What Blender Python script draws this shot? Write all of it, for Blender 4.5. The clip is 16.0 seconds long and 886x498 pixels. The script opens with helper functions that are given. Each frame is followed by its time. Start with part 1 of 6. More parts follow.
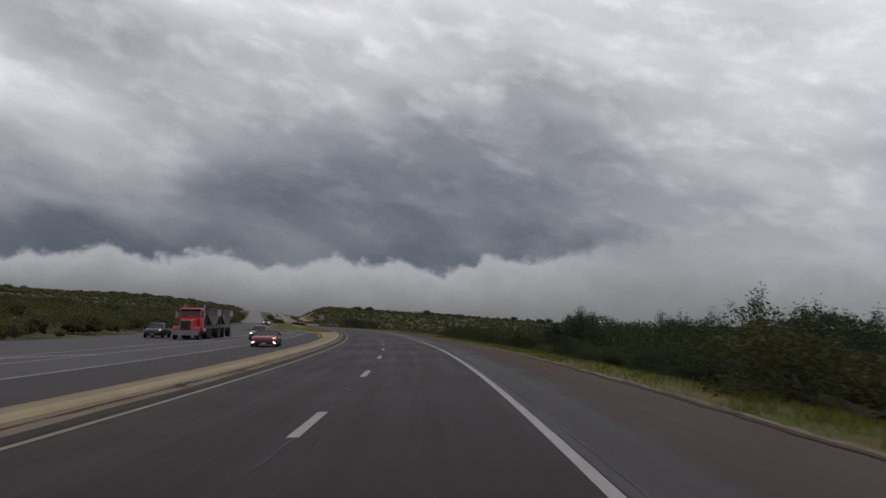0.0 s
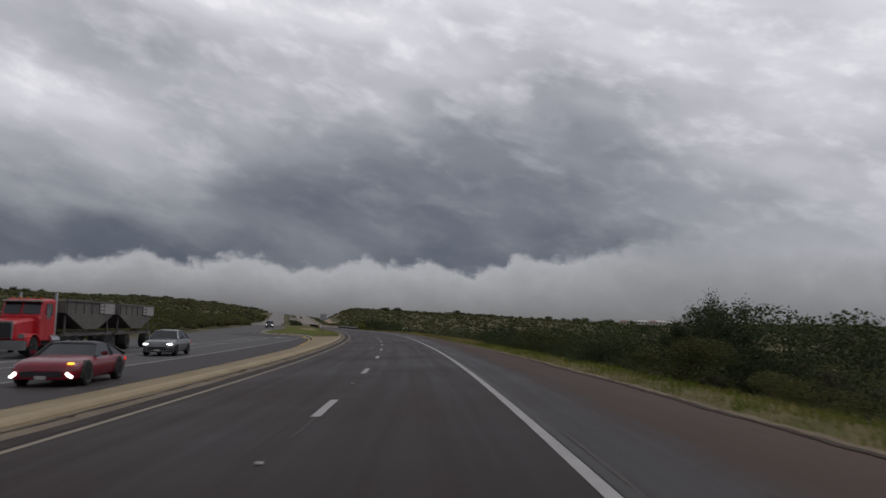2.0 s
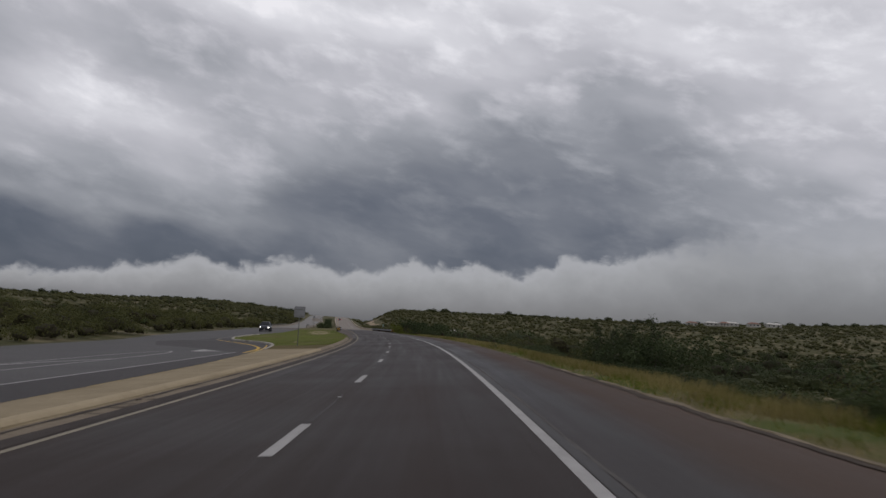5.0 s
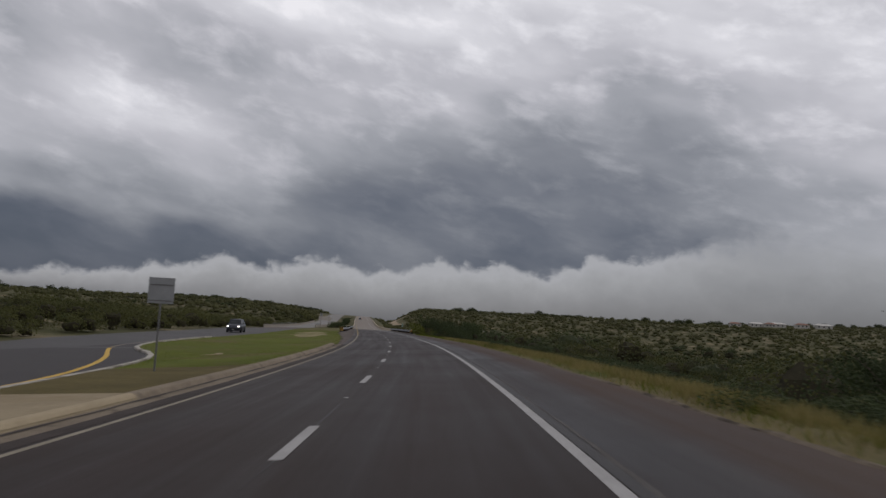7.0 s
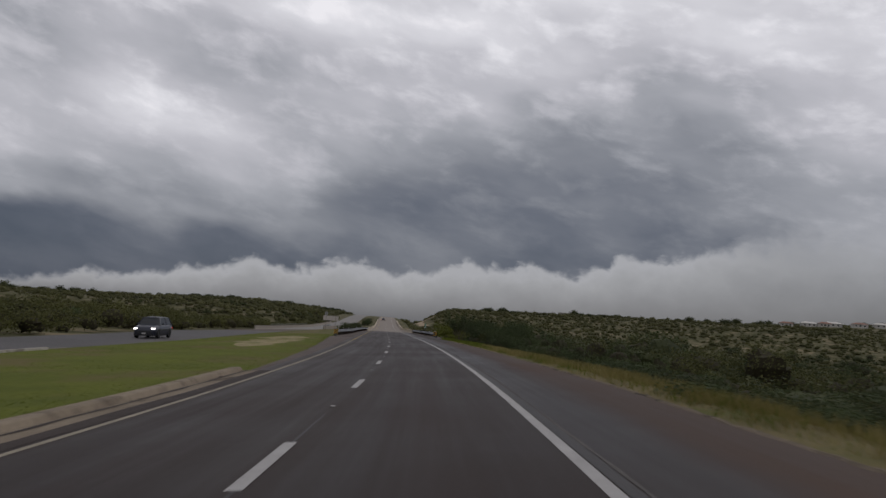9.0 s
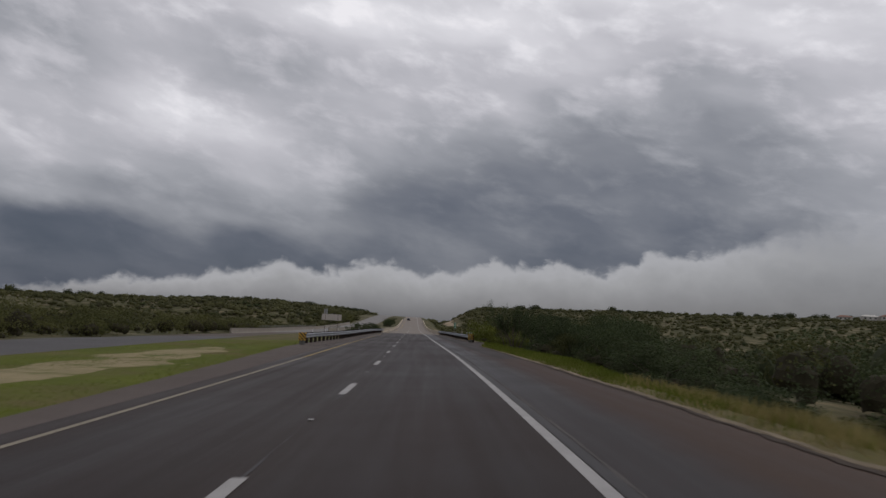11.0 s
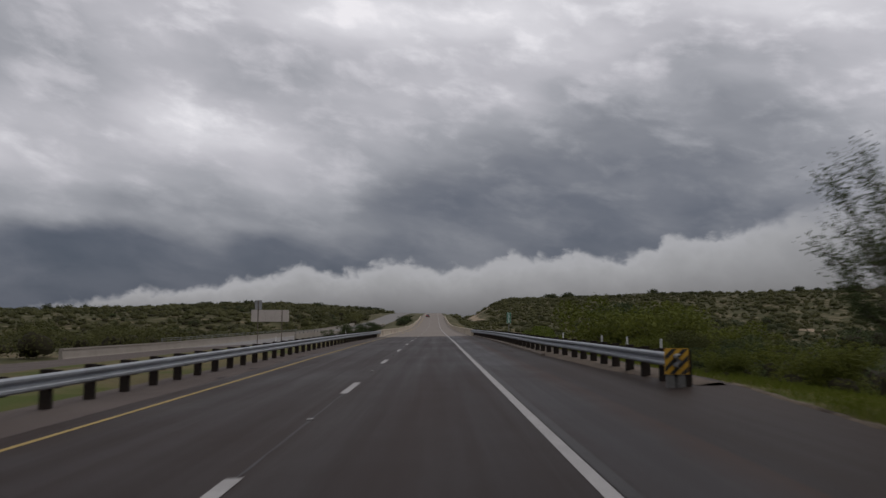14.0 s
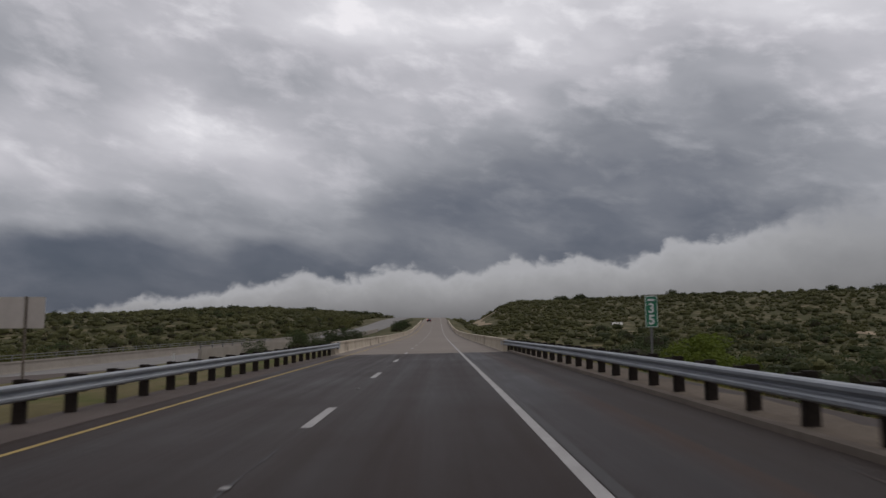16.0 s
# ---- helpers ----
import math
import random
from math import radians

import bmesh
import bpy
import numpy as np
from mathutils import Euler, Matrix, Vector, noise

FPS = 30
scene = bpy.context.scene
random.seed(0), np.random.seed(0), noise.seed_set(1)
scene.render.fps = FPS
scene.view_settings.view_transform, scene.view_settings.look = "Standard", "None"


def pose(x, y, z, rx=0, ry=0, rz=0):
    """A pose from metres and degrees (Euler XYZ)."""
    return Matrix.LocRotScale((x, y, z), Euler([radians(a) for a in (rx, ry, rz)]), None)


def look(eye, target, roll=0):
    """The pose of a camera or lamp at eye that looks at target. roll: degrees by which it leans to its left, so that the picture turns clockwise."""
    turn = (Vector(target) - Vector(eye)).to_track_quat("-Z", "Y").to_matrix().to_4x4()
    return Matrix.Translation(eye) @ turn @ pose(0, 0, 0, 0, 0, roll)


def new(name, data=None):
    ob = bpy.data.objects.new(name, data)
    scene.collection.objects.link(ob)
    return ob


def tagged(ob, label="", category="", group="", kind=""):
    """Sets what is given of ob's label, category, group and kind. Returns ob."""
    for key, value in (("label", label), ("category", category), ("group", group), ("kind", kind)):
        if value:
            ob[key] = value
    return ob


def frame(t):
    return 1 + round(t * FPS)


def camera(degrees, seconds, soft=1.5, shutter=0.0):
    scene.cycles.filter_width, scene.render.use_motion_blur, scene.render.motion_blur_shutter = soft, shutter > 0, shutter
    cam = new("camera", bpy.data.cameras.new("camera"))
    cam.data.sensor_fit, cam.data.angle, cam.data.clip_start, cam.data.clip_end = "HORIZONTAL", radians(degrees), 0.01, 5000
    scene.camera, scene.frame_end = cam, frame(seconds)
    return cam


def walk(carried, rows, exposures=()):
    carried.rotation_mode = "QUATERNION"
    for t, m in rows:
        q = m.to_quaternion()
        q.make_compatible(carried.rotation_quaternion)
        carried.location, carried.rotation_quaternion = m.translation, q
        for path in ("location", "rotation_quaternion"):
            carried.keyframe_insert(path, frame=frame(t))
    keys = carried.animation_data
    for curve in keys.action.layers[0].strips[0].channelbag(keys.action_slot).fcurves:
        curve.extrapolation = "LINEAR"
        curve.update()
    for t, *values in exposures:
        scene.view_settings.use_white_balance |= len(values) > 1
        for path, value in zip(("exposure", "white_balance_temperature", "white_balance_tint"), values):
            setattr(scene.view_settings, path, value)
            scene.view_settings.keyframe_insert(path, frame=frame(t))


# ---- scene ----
# the camera: a car's view along a curving highway
cam = camera(61.14, 16.0, shutter=0.25)
PATH = (
    (0.0, 1.829, -0.014, 1.711, 96.310, -5.233, -0.056),
    (0.5, 1.716, 8.337, 1.773, 96.312, -4.696, 0.415),
    (1.0, 1.487, 16.769, 1.829, 96.411, -5.294, 1.071),
    (1.5, 1.240, 25.281, 1.885, 96.283, -4.882, 1.780),
    (2.0, 0.883, 33.864, 1.929, 96.169, -4.644, 2.261),
    (2.5, 0.460, 42.512, 1.963, 95.994, -4.462, 2.973),
    (3.0, -0.062, 51.212, 1.985, 96.022, -4.533, 3.589),
    (3.5, -0.740, 59.962, 1.988, 95.948, -4.436, 4.131),
    (4.0, -1.509, 68.769, 1.986, 96.071, -4.607, 4.734),
    (4.5, -2.437, 77.638, 1.979, 96.061, -4.549, 5.348),
    (5.0, -3.454, 86.588, 1.974, 96.052, -4.491, 5.948),
    (5.5, -4.575, 95.616, 1.971, 96.042, -4.433, 6.533),
    (6.0, -5.786, 104.725, 1.971, 96.001, -4.434, 7.111),
    (6.5, -7.046, 113.916, 1.970, 95.931, -4.487, 7.703),
    (7.0, -8.398, 123.181, 1.963, 95.894, -4.696, 7.906),
    (7.5, -9.797, 132.523, 1.953, 96.010, -4.746, 8.325),
    (8.0, -11.294, 141.934, 1.934, 95.900, -4.734, 8.842),
    (8.5, -12.902, 151.398, 1.904, 95.847, -4.679, 9.504),
    (9.0, -14.615, 160.905, 1.870, 95.804, -4.472, 10.054),
    (9.5, -16.445, 170.450, 1.830, 95.738, -4.473, 10.615),
    (10.0, -18.384, 180.032, 1.784, 95.678, -4.429, 11.189),
    (10.5, -20.413, 189.664, 1.728, 95.663, -4.017, 11.732),
    (11.0, -22.551, 199.356, 1.677, 95.649, -3.601, 12.225),
    (11.5, -24.751, 209.120, 1.633, 95.634, -3.181, 12.668),
    (12.0, -27.047, 218.949, 1.593, 95.527, -2.424, 13.141),
    (12.5, -29.486, 228.814, 1.547, 95.703, -1.890, 13.626),
    (13.0, -31.986, 238.713, 1.492, 95.658, -1.397, 13.986),
    (13.5, -34.531, 248.650, 1.427, 95.511, -0.996, 13.901),
    (14.0, -37.105, 258.631, 1.355, 95.286, -0.323, 13.871),
    (14.5, -39.657, 268.655, 1.291, 95.603, 0.123, 13.890),
    (15.0, -42.216, 278.701, 1.228, 95.513, 0.374, 13.842),
    (15.5, -44.819, 288.741, 1.167, 95.516, 0.257, 14.017),
    (16.0, -47.417, 298.773, 1.107, 95.671, 0.147, 14.055),
)
walk(cam, [(t, pose(x, y, z, rx, ry, rz)) for t, x, y, z, rx, ry, rz in PATH], [(0.0, 0.0, 6500.0, 10.0), (8.0, 0.0, 6540.0, 10.4), (16.0, 0.0, 6600.0, 10.8)])

# ---- world: a low overcast with a pale bank along the horizon ----
def lin(r, g, b):
    return tuple(((c / 255 / 12.92) if c < 11 else ((c / 255 + 0.055) / 1.055) ** 2.4) for c in (r, g, b)) + (1.0,)


class Nodes:
    """Short hand for building a node tree."""

    def __init__(self, tree):
        self.tree = tree
        tree.nodes.clear()

    def add(self, kind, inputs=(), **props):
        n = self.tree.nodes.new(kind)
        for key, value in props.items():
            setattr(n, key, value)
        for key, value in (inputs.items() if isinstance(inputs, dict) else enumerate(inputs)):
            if value is None:
                continue
            if hasattr(value, "node"):
                self.tree.links.new(value, n.inputs[key])
            elif hasattr(value, "outputs"):
                self.tree.links.new(value.outputs[0], n.inputs[key])
            else:
                n.inputs[key].default_value = value
        return n

    def math(self, op, a, b=None, c=None, clamp=False):
        return self.add("ShaderNodeMath", [a, b, c], operation=op, use_clamp=clamp)

    def vec(self, op, a, b=None):
        return self.add("ShaderNodeVectorMath", [a, b], operation=op)

    def ramp(self, fac, stops, interpolation="LINEAR"):
        n = self.add("ShaderNodeValToRGB", [fac])
        e = n.color_ramp.elements
        n.color_ramp.interpolation = interpolation
        while len(e) < len(stops):
            e.new(0.5)
        for el, (p, c) in zip(e, stops):
            el.position = p
            el.color = c if isinstance(c, tuple) else (c, c, c, 1)
        return n

    def mix(self, fac, a, b, blend="MIX"):
        n = self.add("ShaderNodeMix", data_type="RGBA", blend_type=blend)
        for i, v in ((0, fac), (6, a), (7, b)):
            if hasattr(v, "outputs"):
                self.tree.links.new(v.outputs[2 if v.bl_idname == "ShaderNodeMix" else 0], n.inputs[i])
            elif hasattr(v, "node"):
                self.tree.links.new(v, n.inputs[i])
            else:
                n.inputs[i].default_value = v
        return n


# cloud cover: how light it is, a row for each height over the horizon, from the west round to the east
COVER_AZ = (-47.5, -41, -34.5, -28, -21.5, -15, -8.5, -2, 4.5, 11, 17.5, 24, 30.5)
COVER = (
    (2.5, (86, 88, 90, 92, 94, 100, 104, 100, 98, 109, 150, 163, 170)),
    (5.0, (98, 88, 86, 88, 94, 99, 104, 100, 98, 109, 150, 164, 172)),
    (7.5, (168, 158, 145, 140, 130, 112, 110, 104, 104, 114, 152, 166, 174)),
    (10.5, (192, 179, 181, 179, 165, 129, 119, 115, 122, 133, 148, 170, 182)),
    (14.0, (172, 169, 198, 190, 177, 149, 143, 136, 130, 147, 161, 183, 194)),
    (18.0, (159, 161, 183, 169, 170, 184, 196, 180, 164, 182, 187, 198, 205)),
    (23.0, (181, 180, 191, 202, 209, 216, 214, 208, 210, 212, 208, 210, 211)),
)
# height of the bank's top over the horizon, by azimuth
BANK = ((-60, 0.3), (-42, 0.7), (-38, 1.7), (-34, 2.3), (-30, 2.7), (-26.5, 3.5), (-24.7, 4.3), (-22, 3.5), (-19.7, 3.9), (-17.9, 4.8), (-14.8, 4.0), (-11.5, 4.2), (-9.2, 5.3), (-7.2, 4.9), (-3.5, 5.2), (-0.4, 4.6),
        (1.8, 5.6), (3.6, 6.4), (7.0, 6.4), (10.0, 7.3), (13.0, 8.1), (20, 8.3), (60, 9.0))


def make_world():
    w = bpy.data.worlds.new("overcast")
    scene.world = w
    w.use_nodes = True
    n = Nodes(w.node_tree)
    way = n.add("ShaderNodeTexCoord").outputs["Generated"]
    x, y, z = n.add("ShaderNodeSeparateXYZ", [way]).outputs
    az = n.math("MULTIPLY", n.math("ARCTAN2", x, y), 57.29578)
    el = n.math("MULTIPLY", n.math("ARCSINE", z), 57.29578)
    angles = n.add("ShaderNodeCombineXYZ", [az, el, 0.0])
    # streaks fall a little towards the east
    slant = n.add("ShaderNodeCombineXYZ", [az, n.math("MULTIPLY_ADD", az, 0.14, el), 0.0])

    def clouds(vector, stretch, detail, rough, twist, kind="FBM"):
        return n.add("ShaderNodeTexNoise", {"Vector": n.vec("MULTIPLY", vector, (*stretch, 1.0)), "Scale": 1.0, "Detail": detail, "Roughness": rough, "Distortion": twist}, noise_type=kind)

    def centred(colour, amounts):
        return n.vec("MULTIPLY", n.vec("SUBTRACT", colour, (0.5, 0.5, 0.5)), amounts)

    # the layer's masses are bent twice, in wide rolls and in small curls
    roll = clouds(slant, (0.055, 0.12), 2.0, 0.5, 0.0)
    curl = clouds(slant, (0.14, 0.30), 5.0, 0.46, 0.0)
    bent = n.vec("ADD", n.vec("ADD", angles, centred(roll.outputs["Color"], (9.0, 3.2, 0.0))), centred(curl.outputs["Color"], (6.5, 4.2, 0.0)))
    across, up, _ = n.add("ShaderNodeSeparateXYZ", [bent]).outputs
    u = n.math("DIVIDE", n.math("ADD", across, 60.0), 105.0)
    tone = None
    below = COVER[0][0]
    for height, row in COVER:
        line = n.ramp(u, [((a + 60) / 105, g / 255) for a, g in zip(COVER_AZ, row)], "EASE")
        if tone is None:
            tone = line
            continue
        tone = n.mix(n.add("ShaderNodeMapRange", {"Value": up, 1: below, 2: height}, interpolation_type="SMOOTHSTEP"), tone, line)
        below = height
    tone = tone.outputs[2]
    # shreds and puffs on it
    shreds = clouds(n.vec("ADD", slant, centred(curl.outputs["Color"], (3.5, 2.2, 0.0))), (0.075, 0.19), 7.0, 0.47, 0.0)
    puffs = clouds(n.vec("ADD", slant, centred(curl.outputs["Color"], (1.6, 1.6, 0.0))), (0.20, 0.42), 6.0, 0.56, 0.0)
    tone = n.math("MULTIPLY_ADD", n.math("SUBTRACT", shreds.outputs["Fac"], 0.48), 0.37, tone)
    crest = n.add("ShaderNodeMapRange", {"Value": puffs.outputs["Fac"], 1: 0.45, 2: 0.75, 3: -0.012, 4: 0.1}, interpolation_type="SMOOTHSTEP")
    tone = n.math("ADD", tone, n.math("MULTIPLY", crest, n.add("ShaderNodeMapRange", {"Value": el, 1: 5.0, 2: 13.0, 3: 0.35, 4: 1.0})))
    cloud = n.ramp(tone, [(0.2, lin(50, 58, 71)), (0.3, lin(69, 77, 91)), (0.39, lin(93, 98, 110)), (0.51, lin(127, 130, 138)), (0.627, lin(157, 159, 166)), (0.745, lin(188, 188, 195)), (0.863, lin(219, 219, 225)), (0.95, lin(237, 236, 241))])
    # the bank: billowing top, paler above, grey towards the ground, without an edge in the east
    top = n.math("MULTIPLY", n.ramp(n.math("DIVIDE", n.math("ADD", az, 60.0), 120.0), [((a + 60) / 120, e / 15) for a, e in BANK]), 15.0)
    tuft = clouds(angles, (0.42, 0.55), 7.0, 0.62, 0.25)
    heap = n.add("ShaderNodeTexVoronoi", {"Vector": n.vec("ADD", n.vec("MULTIPLY", angles, (0.5, 0.5, 1.0)), centred(tuft.outputs["Color"], (0.9, 0.9, 0.0))), "Scale": 1.0, "Detail": 2.0, "Roughness": 0.5}, feature="F1", voronoi_dimensions="2D")
    top = n.math("ADD", top, n.math("MULTIPLY", n.math("SUBTRACT", tuft.outputs["Fac"], 0.5), 1.9))
    top = n.math("ADD", top, n.math("MULTIPLY", n.math("SUBTRACT", 0.45, heap.outputs["Distance"]), 0.75))
    inside = n.math("SUBTRACT", top, el)
    wide = n.add("ShaderNodeMapRange", {"Value": az, 1: 6.0, 2: 20.0, 3: 0.5, 4: 3.2}, interpolation_type="SMOOTHSTEP")
    soft = n.add("ShaderNodeMapRange", {"Value": inside, 1: n.math("MULTIPLY", wide, -0.6), 2: wide}, interpolation_type="SMOOTHSTEP")
    grey = n.math("ADD", n.add("ShaderNodeMapRange", {"Value": az, 1: -30.0, 2: 25.0, 3: 0.2, 4: -0.06}), n.math("DIVIDE", el, n.math("ADD", n.math("MULTIPLY", top, 0.85), 0.5)))
    grey = n.math("ADD", grey, n.math("MULTIPLY", n.math("SUBTRACT", shreds.outputs["Fac"], 0.5), 0.35))
    mist = n.ramp(grey, [(0.0, lin(92, 93, 98)), (0.22, lin(108, 109, 113)), (0.55, lin(133, 134, 138)), (0.85, lin(153, 154, 158)), (1.05, lin(163, 164, 169))])
    sky = n.add("ShaderNodeTexSky", sky_type="NISHITA", sun_disc=False, sun_elevation=radians(52), sun_rotation=radians(35))
    clear = n.mix(1.0, sky, (0.1, 0.1, 0.1, 1), "MULTIPLY")
    covered = n.mix(soft, cloud, mist)
    whole = n.mix(0.97, clear, covered)
    bg = n.add("ShaderNodeBackground", {"Color": whole.outputs[2], "Strength": 1.0})
    n.add("ShaderNodeOutputWorld", [bg])


make_world()
sun = new("sun", bpy.data.lights.new("sun", "SUN"))
sun.data.energy, sun.data.angle, sun.data.color = 0.5, radians(30), (1.0, 0.97, 0.93)
sun.matrix_world = look((0, 0, 100), (-40, -55, 0))


# ---- materials ----
def surface(name, dark, light, fine=6.0, coarse=0.35, rough=0.85, bump=0.25, bump_scale=40.0, third=None, third_scale=0.12, third_cut=(0.5, 0.62),
            stretch=(1, 1, 1), metal=0.0, island=0.0, spec=0.12, obj_random=0.0, coarse_amount=0.5):
    """A two-scale mottled surface; third: colour of larger stains."""
    m = bpy.data.materials.new(name)
    m.use_nodes = True
    n = Nodes(m.node_tree)
    co = n.vec("MULTIPLY", n.add("ShaderNodeTexCoord").outputs["Object"], stretch)
    a = n.add("ShaderNodeTexNoise", {"Vector": co, "Scale": fine, "Detail": 6.0, "Roughness": 0.65})
    b = n.add("ShaderNodeTexNoise", {"Vector": co, "Scale": coarse, "Detail": 4.0, "Roughness": 0.55})
    t = n.math("ADD", n.math("MULTIPLY", a.outputs["Fac"], 1 - coarse_amount), n.math("MULTIPLY", b.outputs["Fac"], coarse_amount))
    if island:
        t = n.math("ADD", t, n.math("MULTIPLY", n.math("SUBTRACT", n.add("ShaderNodeNewGeometry").outputs["Random Per Island"], 0.5), island))
    if obj_random:
        t = n.math("ADD", t, n.math("MULTIPLY", n.math("SUBTRACT", n.add("ShaderNodeObjectInfo").outputs["Random"], 0.5), obj_random))
    col = n.ramp(t, [(0.3, (*dark, 1)), (0.7, (*light, 1))])
    if third:
        c = n.add("ShaderNodeTexNoise", {"Vector": co, "Scale": third_scale, "Detail": 5.0, "Roughness": 0.6})
        col = n.mix(n.ramp(c, [(third_cut[0], 0.0), (third_cut[1], 1.0)]), col, (*third, 1))
    p = n.add("ShaderNodeBsdfPrincipled", {"Roughness": rough, "Metallic": metal, "Specular IOR Level": spec})
    n.tree.links.new(col.outputs[2 if third else 0], p.inputs["Base Color"])
    if bump:
        g = n.add("ShaderNodeTexNoise", {"Vector": co, "Scale": bump_scale, "Detail": 4.0})
        n.tree.links.new(n.add("ShaderNodeBump", {"Strength": bump, "Distance": 0.02, "Height": g.outputs["Fac"]}).outputs[0], p.inputs["Normal"])
    n.add("ShaderNodeOutputMaterial", [p])
    return m


def plain(name, colour, rough=0.5, metal=0.0, coat=0.0):
    m = bpy.data.materials.new(name)
    m.use_nodes = True
    n = Nodes(m.node_tree)
    dirt = n.add("ShaderNodeTexNoise", {"Vector": n.add("ShaderNodeTexCoord").outputs["Object"], "Scale": 3.0, "Detail": 6.0})
    low = tuple(c * 0.8 for c in colour)
    col = n.ramp(dirt, [(0.35, (*low, 1)), (0.65, (*colour, 1))])
    p = n.add("ShaderNodeBsdfPrincipled", {"Base Color": col, "Roughness": rough, "Metallic": metal, "Coat Weight": coat})
    n.add("ShaderNodeOutputMaterial", [p])
    return m


def glowing(name, colour, strength):
    m = bpy.data.materials.new(name)
    m.use_nodes = True
    n = Nodes(m.node_tree)
    n.add("ShaderNodeOutputMaterial", [n.add("ShaderNodeEmission", {"Color": (*colour, 1), "Strength": strength})])
    return m


def foliage(name, dark, light, tip=None):
    m = bpy.data.materials.new(name)
    m.use_nodes = True
    n = Nodes(m.node_tree)
    r = n.add("ShaderNodeNewGeometry").outputs["Random Per Island"]
    o = n.add("ShaderNodeObjectInfo").outputs["Random"]
    place = n.add("ShaderNodeTexCoord").outputs["Object"]
    big = n.add("ShaderNodeTexNoise", {"Vector": place, "Scale": 0.3, "Detail": 3.0})
    huge = n.add("ShaderNodeTexNoise", {"Vector": place, "Scale": 0.045, "Detail": 2.0})
    t = n.math("ADD", n.math("MULTIPLY", r, 0.24), n.math("MULTIPLY", o, 0.3))
    t = n.math("ADD", t, n.math("MULTIPLY", n.math("SUBTRACT", big.outputs["Fac"], 0.2), 0.55))
    t = n.math("ADD", t, n.math("MULTIPLY", n.math("SUBTRACT", huge.outputs["Fac"], 0.5), 0.7))
    col = n.ramp(t, [(0.25, (*dark, 1)), (0.85, (*light, 1))] + ([(1.0, (*tip, 1))] if tip else []))
    d = n.add("ShaderNodeBsdfPrincipled", {"Base Color": col, "Roughness": 0.7, "Specular IOR Level": 0.08})
    tr = n.add("ShaderNodeBsdfTranslucent", {"Color": col})
    n.add("ShaderNodeOutputMaterial", [n.add("ShaderNodeMixShader", [0.28, d, tr])])
    return m


ASPHALT_BROWN = surface("brown_chip_seal", (0.07, 0.056, 0.05), (0.115, 0.094, 0.084), fine=16.0, coarse=0.3, rough=0.85, bump=0.6, bump_scale=45.0)
ASPHALT_DARK = surface("dark_turn_lane_asphalt", (0.032, 0.028, 0.028), (0.048, 0.042, 0.042), fine=12.0, coarse=0.2, rough=0.65, bump=0.35, bump_scale=55.0)
ASPHALT_OLD = surface("grey_asphalt", (0.0522, 0.0487, 0.0493), (0.0810, 0.0757, 0.0756), fine=10.0, coarse=0.2, rough=0.65, bump=0.35, bump_scale=50.0)
DECK = surface("pale_bridge_pavement", (0.155, 0.132, 0.114), (0.225, 0.195, 0.17), fine=8.0, coarse=0.25, rough=0.75, bump=0.3, bump_scale=40.0)
DECK_GREY = surface("pale_grey_pavement", (0.14, 0.132, 0.125), (0.21, 0.2, 0.19), fine=8.0, coarse=0.25, rough=0.75, bump=0.3, bump_scale=40.0)
CONCRETE = surface("weathered_concrete", (0.18, 0.143, 0.092), (0.295, 0.24, 0.158), fine=9.0, coarse=0.6, rough=0.9, bump=0.4, bump_scale=35.0,
                   third=(0.19, 0.145, 0.085), third_scale=0.35, third_cut=(0.55, 0.75))
KERB = surface("stained_kerb_concrete", (0.14, 0.112, 0.083), (0.25, 0.205, 0.152), fine=7.0, coarse=0.5, rough=0.9, bump=0.5, bump_scale=30.0,
               third=(0.1, 0.08, 0.06), third_scale=0.8, third_cut=(0.52, 0.7))
GUTTER = surface("dirty_gutter", (0.115, 0.092, 0.068), (0.21, 0.172, 0.128), fine=6.0, coarse=0.5, rough=0.9, bump=0.5, bump_scale=30.0, third=(0.055, 0.042, 0.032), third_scale=0.9, third_cut=(0.58, 0.68))
WHITE_PAINT = surface("worn_white_road_paint", (0.24, 0.23, 0.225), (0.36, 0.35, 0.34), fine=20.0, coarse=1.5, rough=0.7, bump=0.3, bump_scale=50.0)
FAINT_PAINT = surface("faded_line_paint", (0.17, 0.15, 0.115), (0.28, 0.245, 0.19), fine=14.0, coarse=1.2, rough=0.75, bump=0.3, bump_scale=50.0)
YELLOW_PAINT = surface("yellow_road_paint", (0.4, 0.25, 0.045), (0.56, 0.37, 0.08), fine=14.0, coarse=1.0, rough=0.7, bump=0.3, bump_scale=50.0)
SOIL = surface("desert_soil", (0.09, 0.077, 0.042), (0.22, 0.175, 0.108), fine=0.5, coarse=0.05, rough=0.95, bump=0.8, bump_scale=4.0,
               third=(0.058, 0.057, 0.024), third_scale=0.13, third_cut=(0.36, 0.5))
SAND = surface("pale_sand", (0.21, 0.162, 0.11), (0.33, 0.265, 0.185), fine=3.0, coarse=0.2, rough=0.95, bump=0.6, bump_scale=8.0)
LAWN = surface("mown_weedy_grass", (0.053, 0.068, 0.008), (0.11, 0.121, 0.016), fine=5.0, coarse=0.35, rough=0.95, bump=1.0, bump_scale=25.0,
               third=(0.105, 0.087, 0.034), third_scale=0.22, third_cut=(0.5, 0.66))
